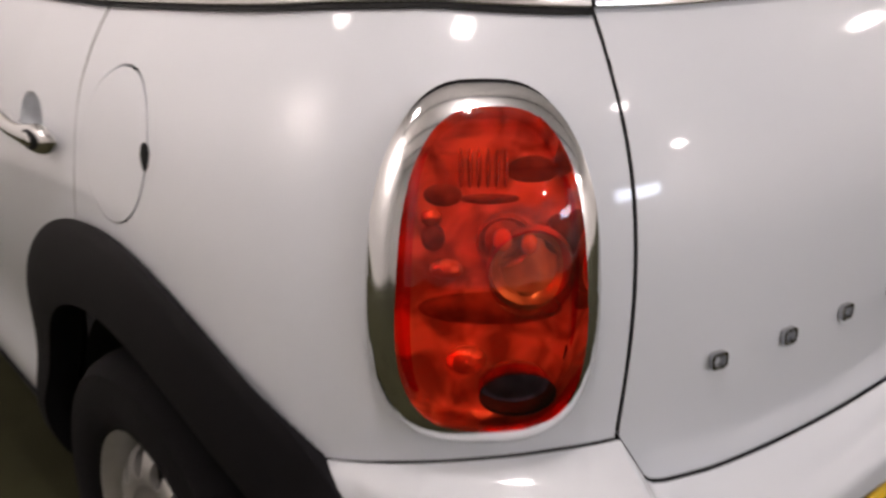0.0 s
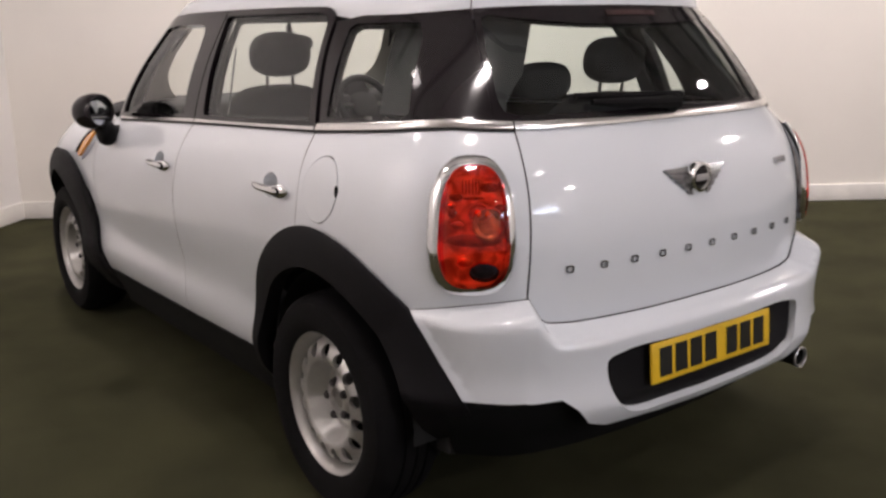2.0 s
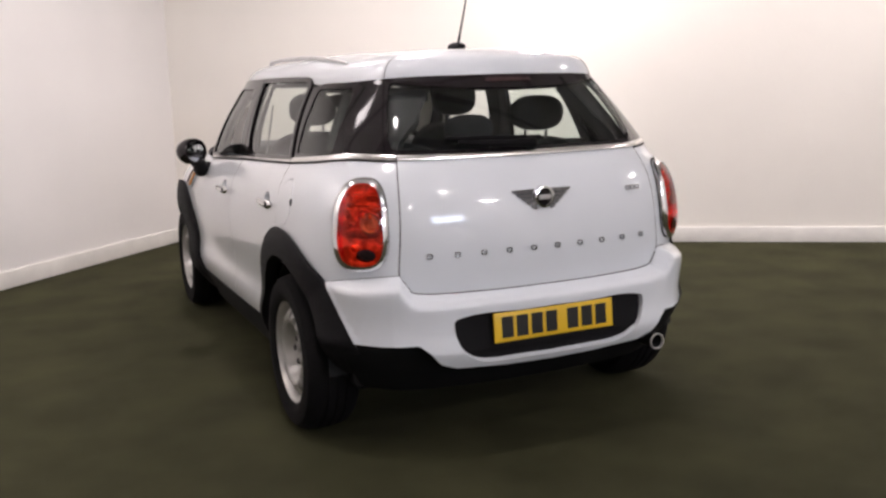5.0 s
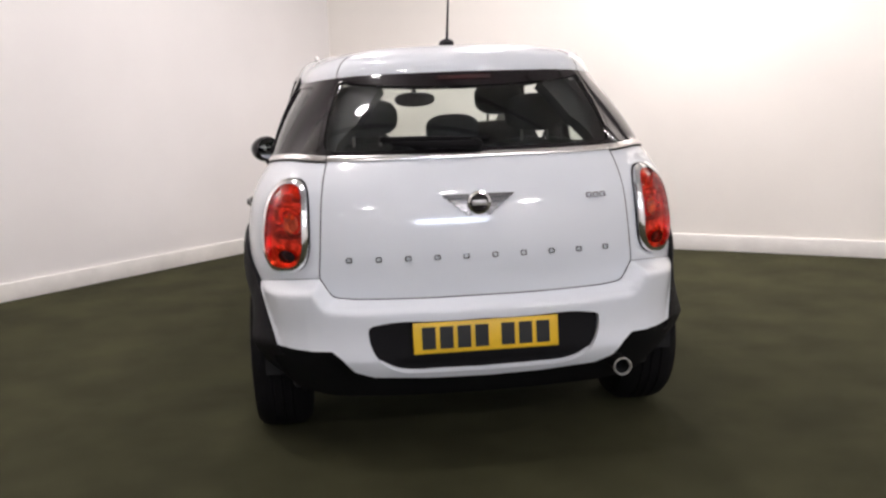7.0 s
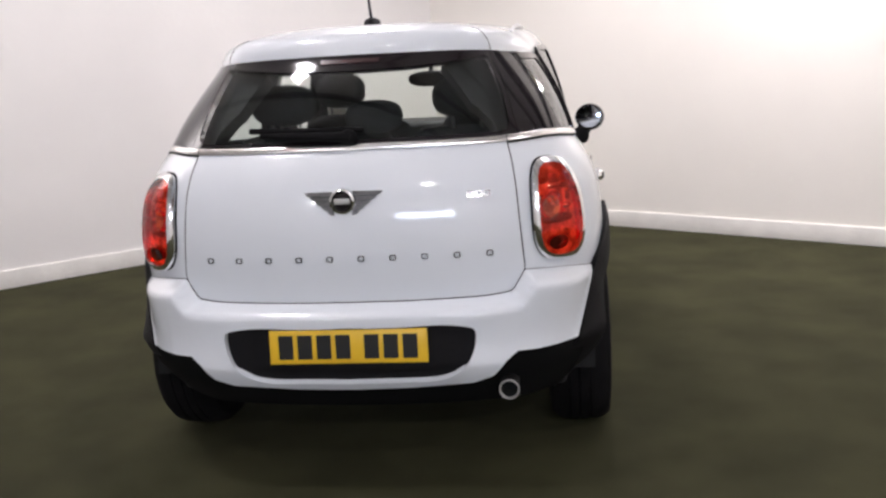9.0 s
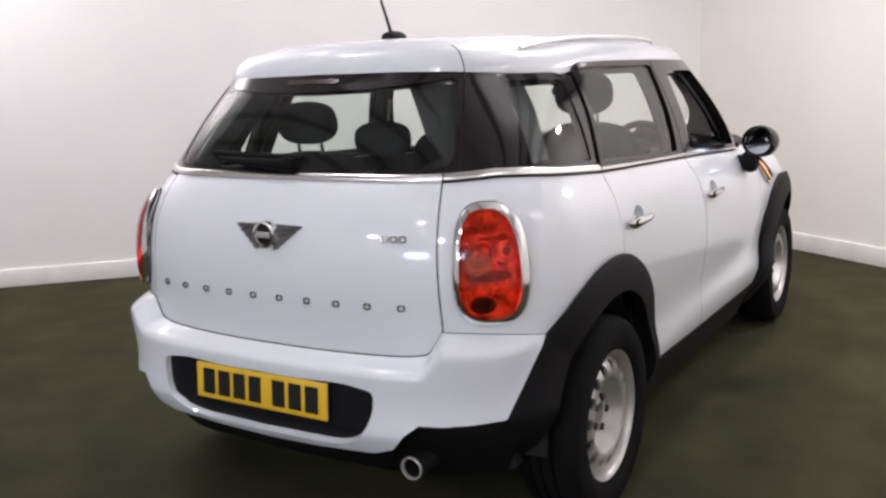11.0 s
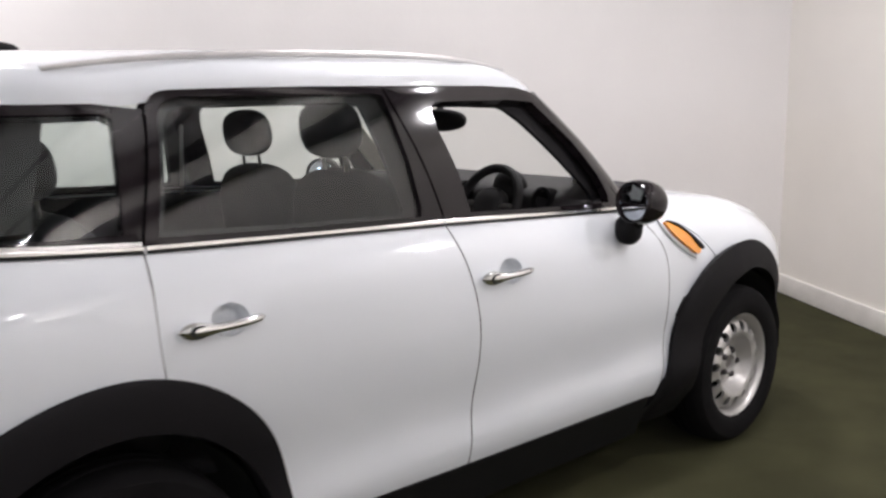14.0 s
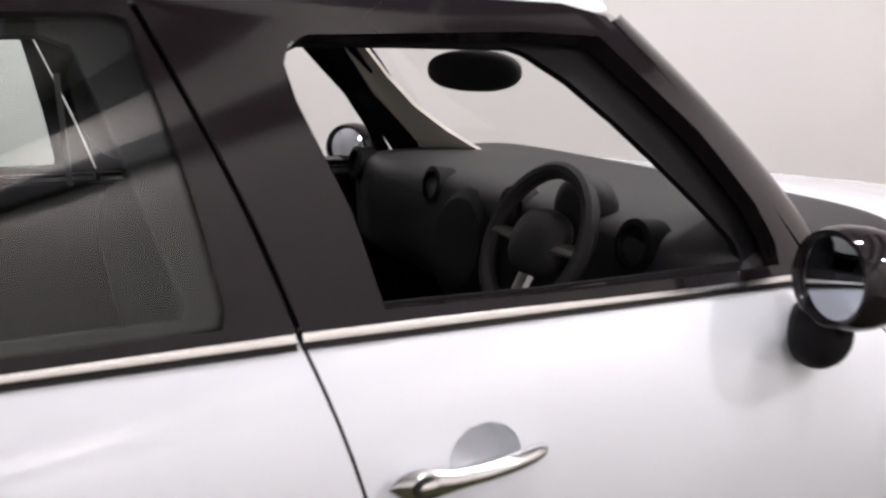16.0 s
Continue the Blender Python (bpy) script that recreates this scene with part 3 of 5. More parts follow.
    poly = [(0.40, 0.19), (2.0, 0.17), (1.97, 0.336), (1.05, 0.352), (0.42, 0.372)]
    panel("sill_trim", flat_poly(poly), lay(0.006), SILL, car, "black plastic sill trim under the doors", side=side)
    strip("belt_strip", sy(1.03), sy(1.84), zbelt, fd, side=side)
    strip("belt_strip", sy(0.135), sy(1.022), zbelt, rd, side=side)
    strip("belt_strip", tail_s + 0.003, sy(0.126), zbelt, qp, side=side)
    for a, b, own in ((sy(1.03), sy(1.84), fd), (sy(0.135), sy(1.022), rd), (tail_s + 0.003, sy(0.126), qp)):
        strip("belt_seal", a, b, lambda y: zbelt(y) - 0.0135, own, 0.001, 0.0032, 0.006, DARK, side, "thin black seal under the belt strip")

# tailgate
bot = dense([(tail_s - GAP, 0.716), (sx(0.538), 0.658), (sx(0.529), 0.650), (sx(0.515), 0.646), (sx(0.45), 0.640), (sx(0.2), 0.636), (0, 0.636)], 0.03)
bot = bot[:[p[0] for p in bot].index(min(p[0] for p in bot)) + 1]
rim = [(tail_s - GAP, zbelt(-0.55))] + [(gap_s(z) - GAP, z) for z in GAP_Z[::-1]] + bot
poly = [(s, z) for s, z in rim] + [(-s, z) for s, z in rim[::-1][1:]] + [(s, 1.134) for s in np.linspace(-tail_s + 0.05, tail_s - 0.05, 12)]
gate = panel("tailgate", poly, lay(), WHITE, car, "white tailgate with chrome lettering and badge", step=0.025)
strip("belt_strip", -tail_s + 0.003, tail_s - 0.003, zbelt, gate)


# rear bumper
def bump_top(s):
    """The upper edge of the bumper, level at the corners and dropping under the tailgate."""
    q = abs(s)
    return float(np.interp(q, [p[0] for p in bot[::-1]], [p[1] - 0.003 for p in bot[::-1]])) if q < tail_s - GAP else bump_z(q) - 0.0012


def bumper(s, z):
    y = PLAN(abs(s))[1]
    d = float(np.min(np.hypot(ARC[:, 0] - y, ARC[:, 1] - z))) if abs(s) > 0.6 else 1.0
    a, b = flare(s, z, bump_top(s)), swell(y, z) - 0.003 + max(0.0, d - 0.016) * 0.42
    h = min(1.0, max(0.0, 0.5 + (b - a) / 0.05))  # a soft lesser of the two
    return body(s, z, b + (a - b) * h - 0.025 * h * (1 - h))


ARC = np.array(arch_r)


arch = [p for p in under_r if 0.50 < p[1] < bump_z(sy(p[0])) - 0.004 and p[0] < 0]
half = joint(tail_s, sy(arch[0][0]) + 0.004, -0.0012) + flat_poly(arch) + [(sy(-0.452), 0.487), (sy(-0.462), 0.476), (sx(0.70), 0.468), (sx(0.62), 0.466), (sx(0.52), 0.470), (sx(0.485), 0.44), (sx(0.45), 0.392), (sx(0.39), 0.368), (sx(0.2), 0.352), (0, 0.348)]
inner = [(s, z - 0.003) for s, z in bot]
poly = half + [(-s, z) for s, z in half[::-1][1:]] + [(-s, z) for s, z in inner] + [(s, z) for s, z in inner[::-1][1:]]
pocket = curve([(0, 0.374), (0.2, 0.376), (0.300, 0.386), (0.360, 0.424), (0.393, 0.48), (0.402, 0.53), (0.398, 0.550), (0.376, 0.560), (0.2, 0.565), (0, 0.566)], 4)
pocket = [(sx(x), z) for x, z in pocket]
pocket = pocket + [(-s, z) for s, z in pocket[::-1][1:-1]]
bump = panel("rear_bumper", poly, bumper, WHITE, car, "white painted rear bumper with a black plate pocket", holes=[pocket], step=0.014, thick=0.03)
panel("plate_pocket", [(s * 1.03, 0.477 + (z - 0.477) * 1.08) for s, z in pocket], lambda s, z: bumper(s, z) + Vector((0, 0.022, 0)), BLACK_PLASTIC, bump, "black number plate pocket", thick=0.004)
VALANCE = mat("valance_black", (0.005, 0.005, 0.005), 0.8, spec=0.15, vary=0.2, vary_scale=9)
half = [(sx(0.0), 0.36), (sx(0.44), 0.40), (sx(0.50), 0.49), (sx(0.70), 0.50), (sy(-0.45), 0.50), (sy(-0.45), 0.40), (sy(-0.45), 0.27), (sx(0.6), 0.25), (0, 0.245)]
poly = half + [(-s, z) for s, z in half[::-1][1:-1]]
panel("rear_valance", poly, lambda s, z: body(s, z, 0.048 - 0.40 * max(0, 0.44 - z)), VALANCE, car, "black plastic lower valance", step=0.02)

# number plate
py = -0.702
bm = bmesh.new()
box(bm, -0.26, 0.26, -0.004, 0.004, -0.0555, 0.0555, 0.003)
pm = Matrix.Translation((0, py, 0.505)) @ Matrix.Rotation(radians(-4), 4, "X")
plate = part("number_plate", bm, YELLOW, bump, "yellow reflective number plate with black bars")
plate.matrix_local = pm
for k, x in enumerate((-0.205, -0.142, -0.079, -0.016, 0.078, 0.141, 0.204)):
    bm = bmesh.new()
    box(bm, x - 0.024, x + 0.024, -0.0062, -0.0035, -0.0395, 0.0395)
    part("bar", bm, INK, plate, smooth=False)

# black sheet standing in for the shade behind the panels, and the underside
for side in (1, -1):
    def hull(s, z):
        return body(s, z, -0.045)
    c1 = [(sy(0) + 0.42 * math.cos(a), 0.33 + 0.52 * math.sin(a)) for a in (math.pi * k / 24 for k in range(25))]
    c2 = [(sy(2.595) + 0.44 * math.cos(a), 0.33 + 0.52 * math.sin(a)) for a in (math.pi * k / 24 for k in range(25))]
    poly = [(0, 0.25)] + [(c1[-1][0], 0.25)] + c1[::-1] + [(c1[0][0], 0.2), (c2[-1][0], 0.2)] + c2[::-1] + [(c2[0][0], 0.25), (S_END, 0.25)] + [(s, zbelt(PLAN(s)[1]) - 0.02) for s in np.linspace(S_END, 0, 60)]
    panel("inner_shell", poly, hull, DARK, car, "black sheet standing in for the shade inside the body", side=side, step=0.08, thick=0.01)
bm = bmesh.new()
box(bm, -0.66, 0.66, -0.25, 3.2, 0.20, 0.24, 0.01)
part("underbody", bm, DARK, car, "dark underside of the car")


# bonnet and roof: caps that rise from the outline to a spine
def bonnet(s, r):
    t = body(s, zbelt(PLAN(s)[1]))
    yc = 2.13 + (t.y - 1.9) * 0.62
    zc = float(np.interp(yc, (2.1, 2.5, 3.0, 3.1), (1.055, 1.035, 0.975, 0.95)))
    k = min(max(r, 0), 1)
    z = t.z + 0.030 * math.sqrt(1 - (1 - min(k / 0.16, 1)) ** 2) + (zc - t.z - 0.030) * (1 - (1 - k) ** 2.0)
    return Vector((t.x * (1 - k), t.y + (yc - t.y) * k, z))


def grid(name, f, us, vs, material, parent, label="", flip=False):
    verts = [f(u, v) for u in us for v in vs]
    nv = len(vs)
    faces = [(i * nv + j, i * nv + j + 1, (i + 1) * nv + j + 1, (i + 1) * nv + j) for i in range(len(us) - 1) for j in range(nv - 1)]
    me = bpy.data.meshes.new(name)
    me.from_pydata([tuple(v) for v in verts], [], faces)
    bm = bmesh.new()
    bm.from_mesh(me)
    bmesh.ops.remove_doubles(bm, verts=bm.verts[:], dist=1e-4)
    return part(name, bm, material, parent, label, sharp=50)


rr = [0, 0.01, 0.03, 0.06, 0.10, 0.16] + list(np.linspace(0.2, 1, 12))
s0 = sy(1.915)
grid("bonnet", lambda s, r: bonnet(s, r) if s <= S_END else (lambda v: Vector((-v.x, v.y, v.z)))(bonnet(2 * S_END - s, r)), list(np.linspace(s0, 2 * S_END - s0, 81)), rr, WHITE, car, "white domed bonnet")


def zroof(y):
    return float(np.interp(y, (-0.4, -0.2, 0.1, 0.5, 0.9, 1.3, 1.6, 1.75), (1.50, 1.523, 1.548, 1.560, 1.561, 1.550, 1.520, 1.49)))


def roof_at(g, r, drop=0.0):
    t = Vector(GT(g))
    f = min(max((t.y + 0.345) / 2.055, 0), 1)
    yc = 0.05 + 1.30 * (f * f * (3 - 2 * f))
    k = min(max(r, 0), 1)
    y = t.y + (yc - t.y) * k
    lip = 0.058 * (1 - 0.9 * min(max((t.y - 1.45) / 0.2, 0), 1))
    z = t.z + lip * math.sqrt(1 - (1 - min(k / 0.10, 1)) ** 2) + (zroof(yc) - t.z - lip) * (1 - (1 - k) ** 3.4)
    return Vector((t.x * (1 - k), y, z - drop))


grid("roof", roof_at, list(np.linspace(-13, 13, 157)), [0, 0.004, 0.012, 0.025, 0.045, 0.07, 0.10, 0.14] + list(np.linspace(0.2, 1, 14)), WHITE, car, "white painted roof")
grid("headliner", lambda g, r: roof_at(g, 0.06 + 0.94 * r, 0.035), list(np.linspace(-13, 13, 80)), list(np.linspace(0, 1, 10)), LINER, car, "pale grey headliner")

# glass-house: black frames and panes
B_LINE = [(1.026, 1.075), (0.985, 1.20), (0.935, 1.33), (0.885, 1.450)]
C_LINE = [(0.128, 1.108), (0.160, 1.22), (0.195, 1.34), (0.208, 1.40)]
bl, cl = curve(B_LINE), curve(C_LINE)
for side in (1, -1):
    rear_top = curve([(0.208, 1.40), (0.232, 1.432), (0.29, 1.444), (0.5, 1.448), (0.885, 1.450)])
    poly = glass_poly(cl + rear_top[1:] + shift(bl[::-1], -0.004)[1:] + [(0.55, zbelt(0.55))])
    hole = glass_poly(curve([(0.165, 1.122), (0.195, 1.24), (0.225, 1.36), (0.245, 1.41), (0.30, 1.428)]) + [(0.858, 1.430), (0.883, 1.422), (0.897, 1.36), (0.923, 1.24), (0.944, 1.112), (0.939, 1.092), (0.55, 1.104)])
    front = [(0.80, 1.406), (0.828, 1.396), (0.850, 1.33), (0.88, 1.22), (0.912, 1.11), (0.905, 1.097)] if side > 0 else [(0.852, 1.408), (0.876, 1.400), (0.892, 1.33), (0.914, 1.22), (0.930, 1.11), (0.925, 1.097)]
    inner = glass_poly(curve([(0.195, 1.128), (0.225, 1.24), (0.255, 1.35), (0.28, 1.392), (0.34, 1.405)]) + front + [(0.55, 1.108)])
    rf = panel("rear_window_frame", poly, onglass(0.014), BLACK_GLOSS, car, "gloss black rear door window frame", holes=[hole], side=side, step=0.025, thick=0.03, back=True)
    panel("window_lining", poly, onglass(-0.03), TRIM, rf, "dark inner window surround", holes=[inner], side=side, step=0.03, thick=0.012, back=True)
    ro = glass_poly([(0.155, 1.116), (0.235, 1.42), (0.30, 1.436), (0.872, 1.438), (0.890, 1.42), (0.957, 1.105), (0.945, 1.084), (0.55, 1.097)])
    panel("rear_door_window", ro, onglass(0.004), GLASS, rf, "tinted rear door window pane", side=side, thick=0.003)
    top = [(0.893, 1.450), (1.3, 1.449), (1.48, 1.443), (1.57, 1.426)]
    ap = [(1.695, 1.28), (1.795, 1.15), (1.87, 1.036)]
    poly = glass_poly(shift(bl, 0.004) + top[1:] + ap + [(1.45, zbelt(1.45))])
    hole = glass_poly([(1.135, 1.085), (1.105, 1.20), (1.055, 1.33), (1.047, 1.372), (1.056, 1.394), (1.08, 1.404), (1.40, 1.405), (1.535, 1.397), (1.676, 1.26), (1.760, 1.15), (1.790, 1.09), (1.792, 1.056), (1.4, 1.07)])
    ffr = panel("front_window_frame", poly, onglass(0.014), BLACK_GLOSS, car, "gloss black front door window frame, window wound down", holes=[hole], side=side, step=0.025, thick=0.03, back=True)
    rim = glass_poly(shift(bl, 0.004) + top[1:3] + [(1.605, 1.40), (1.70, 1.28), (1.80, 1.15), (1.865, 1.037)] + [(1.45, zbelt(1.45))])
    inner = glass_poly([(1.142, 1.080), (1.108, 1.20), (1.068, 1.33), (1.061, 1.370), (1.068, 1.386), (1.085, 1.393), (1.22, 1.390), (1.395, 1.384), (1.420, 1.376), (1.483, 1.337), (1.553, 1.277), (1.630, 1.204), (1.700, 1.136), (1.748, 1.088), (1.760, 1.057), (1.4, 1.066)])
    if side > 0:
        panel("window_lining", rim, onglass(-0.03), BLACK_PLASTIC, ffr, "dark inner window surround", holes=[inner], side=side, step=0.03, thick=0.012, back=True)
    if side < 0:
        panel("front_door_window", glass_poly([(1.11, 1.08), (1.02, 1.41), (1.55, 1.405), (1.77, 1.17), (1.805, 1.05), (1.4, 1.066)]), onglass(0.004), CLEAR, ffr, "clear front door window pane", side=side, thick=0.003)
    # quarter glass and the rear pillar
    seam_g = [gx(0.560 - 0.09 * (z - 1.14) / 0.28, z) for z in (1.14, 1.2, 1.28, 1.35, 1.424)]
    poly = [gy(y, z) for y, z in shift(cl, -0.004)] + [gy(0.1, 1.414), gy(-0.05, 1.414)] + [(g + 0.004, z) for g, z in seam_g[::-1]] + [(g, zbelt(upper(g / GK, 1.14).y)) for g in np.linspace(seam_g[0][0] + 0.01, gy(0.12, 1.108)[0] - 0.01, 10)]
    hole = glass_poly([(-0.225, 1.142), (-0.245, 1.16), (-0.145, 1.36), (-0.115, 1.392), (0.11, 1.392), (0.130, 1.38), (0.088, 1.135)])
    qf = panel("rear_pillar", poly, onglass(0.006), BLACK_GLOSS, car, "gloss black wraparound rear pillar", holes=[hole], side=side, step=0.02, thick=0.03, back=True)
    inner = [gy(-0.44, 1.15), gy(-0.40, 1.25), gy(-0.33, 1.39), gy(0.0, 1.39), gy(-0.03, 1.30), gy(-0.08, 1.15)]
    panel("pillar_trim", inner, onglass(-0.055), TRIM, qf, "dark inner pillar lining", side=side, step=0.03, thick=0.05, back=True)
    panel("quarter_window", glass_poly([(-0.255, 1.134), (-0.255, 1.16), (-0.13, 1.40), (0.142, 1.40), (0.098, 1.126)]), onglass(0.001), GLASS, qf, "small fixed rear quarter pane", side=side, thick=0.003)

# rear screen
edge = [(g - 0.004, z) for g, z in seam_g]
poly = edge + [gx(0.3, 1.430), gx(0.0, 1.432), gx(-0.3, 1.430)] + [(-g, z) for g, z in edge[::-1]] + [gx(-0.3, 1.136), gx(0, 1.136), gx(0.3, 1.136)]
rh = [gx(0.50, 1.156), gx(0.526, 1.168), gx(0.528, 1.19), gx(0.497, 1.30), gx(0.462, 1.40), gx(0.445, 1.408), gx(0.33, 1.392), gx(0.2, 1.382), gx(0, 1.378)]
hole = rh + [(-g, z) for g, z in rh[::-1][1:]] + [gx(-0.2, 1.154), gx(0, 1.154), gx(0.2, 1.154)]
rs = panel("rear_screen_frame", poly, onglass(0.006), BLACK_GLOSS, gate, "black rear screen surround", holes=[hole], step=0.025, thick=0.02, back=True)
ro = [gx(0.51, 1.147), gx(0.535, 1.16), gx(0.537, 1.19), gx(0.505, 1.30), gx(0.468, 1.412), gx(0.3, 1.42), gx(0, 1.42)]
panel("rear_screen", ro + [(-g, z) for g, z in ro[::-1][1:]] + [gx(-0.2, 1.145), gx(0, 1.145), gx(0.2, 1.145)], onglass(0.002), GLASS, rs, "heated rear screen pane", thick=0.003)
bl_ = [gx(0.10, 1.404), gx(0.10, 1.418), gx(0.0, 1.419), gx(-0.10, 1.418), gx(-0.10, 1.404), gx(0.0, 1.405)]
panel("brake_lamp", bl_, onglass(0.010), BRAKE, gate, "dark red high-level brake lamp", thick=0.004)
# windscreen
poly = [(10.05 * GK, 1.05), (10.1 * GK, 1.40), (11 * GK, 1.43), (12 * GK, 1.455), (13 * GK, 1.465), (13 * GK, 1.035), (11.5 * GK, 1.035)]
for side in (1, -1):
    ws = panel("windscreen_half", poly, onglass(0.004), CLEAR, car, "clear windscreen pane", side=side, thick=0.00005)
    pil = [(10.1 * GK, 1.04), (10.1 * GK, 1.42), (10.70 * GK, 1.43), (10.62 * GK, 1.04)]
    panel("windscreen_pillar", pil, onglass(0.012), BLACK_GLOSS, car, "black windscreen pillar", side=side, thick=0.05, back=True)
    pil = [(g * GK, z) for g, z in ((10.9, 1.05), (10.6, 1.12), (10.3, 1.25), (10.3, 1.41), (10.85, 1.43), (10.88, 1.30), (11.0, 1.22), (11.25, 1.15), (11.55, 1.09), (11.8, 1.06), (11.8, 1.04))]
    panel("pillar_lining", pil, onglass(-0.045), LINER, car, "pale grey pillar lining", side=side, thick=0.01, back=True)

for side in (1, -1):  # joint between roof and tailgate spoiler
    bm = bmesh.new()
    tube(bm, [(lambda v: (side * v.x, v.y, v.z + 0.0006))(roof_at(3.0, r)) for r in (0.0, 0.004, 0.012, 0.025, 0.045, 0.07, 0.10, 0.14)], 0.0016, 6)
    part("roof_joint", bm, DARK, car, "dark joint line beside the roof spoiler")


# wheels
LUG = mat("lug_steel", (0.055, 0.05, 0.052), 0.45, metal=0.6, vary=0.2, vary_scale=30)
HOLES = 15
def wheel(x, y, side):
    w = new("wheel")
    w.parent = car
    m = Matrix.Translation((x, y, 0.325)) @ Matrix.Rotation(side * radians(90), 4, "Y")  # outward is +z of the turned shape
    bm = bmesh.new()
    lathe(bm, [(0.197, -0.20), (0.25, -0.205), (0.295, -0.195), (0.316, -0.17), (0.322, -0.150), (0.323, -0.135), (0.316, -0.133), (0.316, -0.127), (0.324, -0.125), (0.325, -0.10), (0.317, -0.098), (0.317, -0.092), (0.325, -0.09), (0.324, -0.06), (0.316, -0.058), (0.316, -0.052), (0.323, -0.05), (0.321, -0.02), (0.314, 0.0), (0.297, 0.018), (0.255, 0.024), (0.224, 0.016), (0.209, 0.004), (0.203, -0.02)], 72, m)
    ty = part("tyre", bm, RUBBER, w, "black rubber tyre")
    m = m @ Matrix.Translation((0, 0, -0.010)) @ Matrix.Diagonal((0.965, 0.965, 1, 1))
    bm = bmesh.new()
    lathe(bm, [(0.200, -0.18), (0.200, -0.05), (0.207, -0.015), (0.216, 0.002), (0.225, 0.012), (0.221, 0.017), (0.212, 0.012), (0.204, -0.004), (0.199, -0.022), (0.197, -0.030)], 64, m)
    # pressed disc: hole ring between 0.128 and 0.198
    prof = [(0.197, -0.030), (0.190, -0.016), (0.178, -0.002), (0.165, 0.006), (0.150, 0.010), (0.138, 0.010), (0.128, 0.004)]
    def ph(r):
        return float(np.interp(r, [q[0] for q in prof[::-1]], [q[1] for q in prof[::-1]]))
    face_vs = []
    half, rm = math.pi / HOLES, 0.1625
    rim = [(-half + 2 * half * i / 6, 0.128) for i in range(6)] + [(half, 0.128 + 0.069 * i / 4) for i in range(4)]
    rim += [(half - 2 * half * i / 6, 0.197) for i in range(6)] + [(-half, 0.197 - 0.069 * i / 4) for i in range(4)]
    for c in range(HOLES):
        ac = 2 * math.pi * c / HOLES
        rows = []
        for f in (0.0, 0.45, 1.0, 2.0):
            row = []
            for a, r in rim:
                th = math.atan2(r - rm, a * rm)
                ea, er = 0.0190 * math.cos(th) / rm, rm + 0.0215 * math.sin(th)
                k = min(f, 1.0)
                aa, r2 = ac + a + (ea - a) * k, r + (er - r) * k
                row.append(bm.verts.new((r2 * math.cos(aa), r2 * math.sin(aa), ph(r2) - (0.012 if f > 1 else 0))))
            rows.append(row)
            face_vs += row
        for p, q in zip(rows, rows[1:]):
            for i in range(len(rim)):
                k = (i + 1) % len(rim)
                bm.faces.new((p[i], p[k], q[k], q[i]))
    bmesh.ops.remove_doubles(bm, verts=face_vs, dist=1e-5)
    inner_vs = [v for v in face_vs if v.is_valid]
    lathe(bm, [(0.128, 0.004), (0.118, -0.014), (0.108, -0.038), (0.098, -0.052), (0.085, -0.054), (0.072, -0.046), (0.060, -0.030), (0.050, -0.024), (0.036, -0.024), (0.034, -0.030), (0.033, -0.055)], 48)
    moved = set(inner_vs) | {v for v in bm.verts if v.co.to_2d().length < 0.1285 and v.co.z > -0.07}
    bmesh.ops.transform(bm, matrix=m, verts=list(moved))
    di = part("steel_rim", bm, STEEL, w, "silver painted steel rim with round holes", sharp=40)
    # black disc put behind the holes in place of the shade there
    bm = bmesh.new()
    lathe(bm, [(0.0, -0.064), (0.185, -0.064), (0.197, -0.075), (0.197, -0.14)], 32, m)
    part("hole_backing", bm, DARK, w)
    for k in range(5):
        a = 2 * math.pi * k / 5 + 0.3
        bm = bmesh.new()
        lathe(bm, [(0.0, 0.010), (0.010, 0.009), (0.0135, 0.004), (0.0135, -0.006), (0.0175, -0.008)], 12, m @ Matrix.Translation((0.054 * math.cos(a), 0.054 * math.sin(a), -0.026)))
        part("wheel_nut", bm, LUG, di, "dark steel wheel nut")
    bm = bmesh.new()
    lathe(bm, [(0.0, -0.034), (0.028, -0.036), (0.033, -0.046)], 24, m)
    part("hub_cap", bm, NUT, di)
    return w


for side in (1, -1):
    wheel(side * 0.840, 0.0, side)
    wheel(side * 0.820, 2.595, side)


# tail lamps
# smooth bowl; its facet shine and hollow shade are only colour
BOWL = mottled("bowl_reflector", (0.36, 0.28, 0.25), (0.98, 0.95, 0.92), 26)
# dark colour that stands in for shade in the lamp's hollows
DIM = mat("shaded_reflector", (0.20, 0.15, 0.13), 0.4, vary=0.6, vary_scale=50)


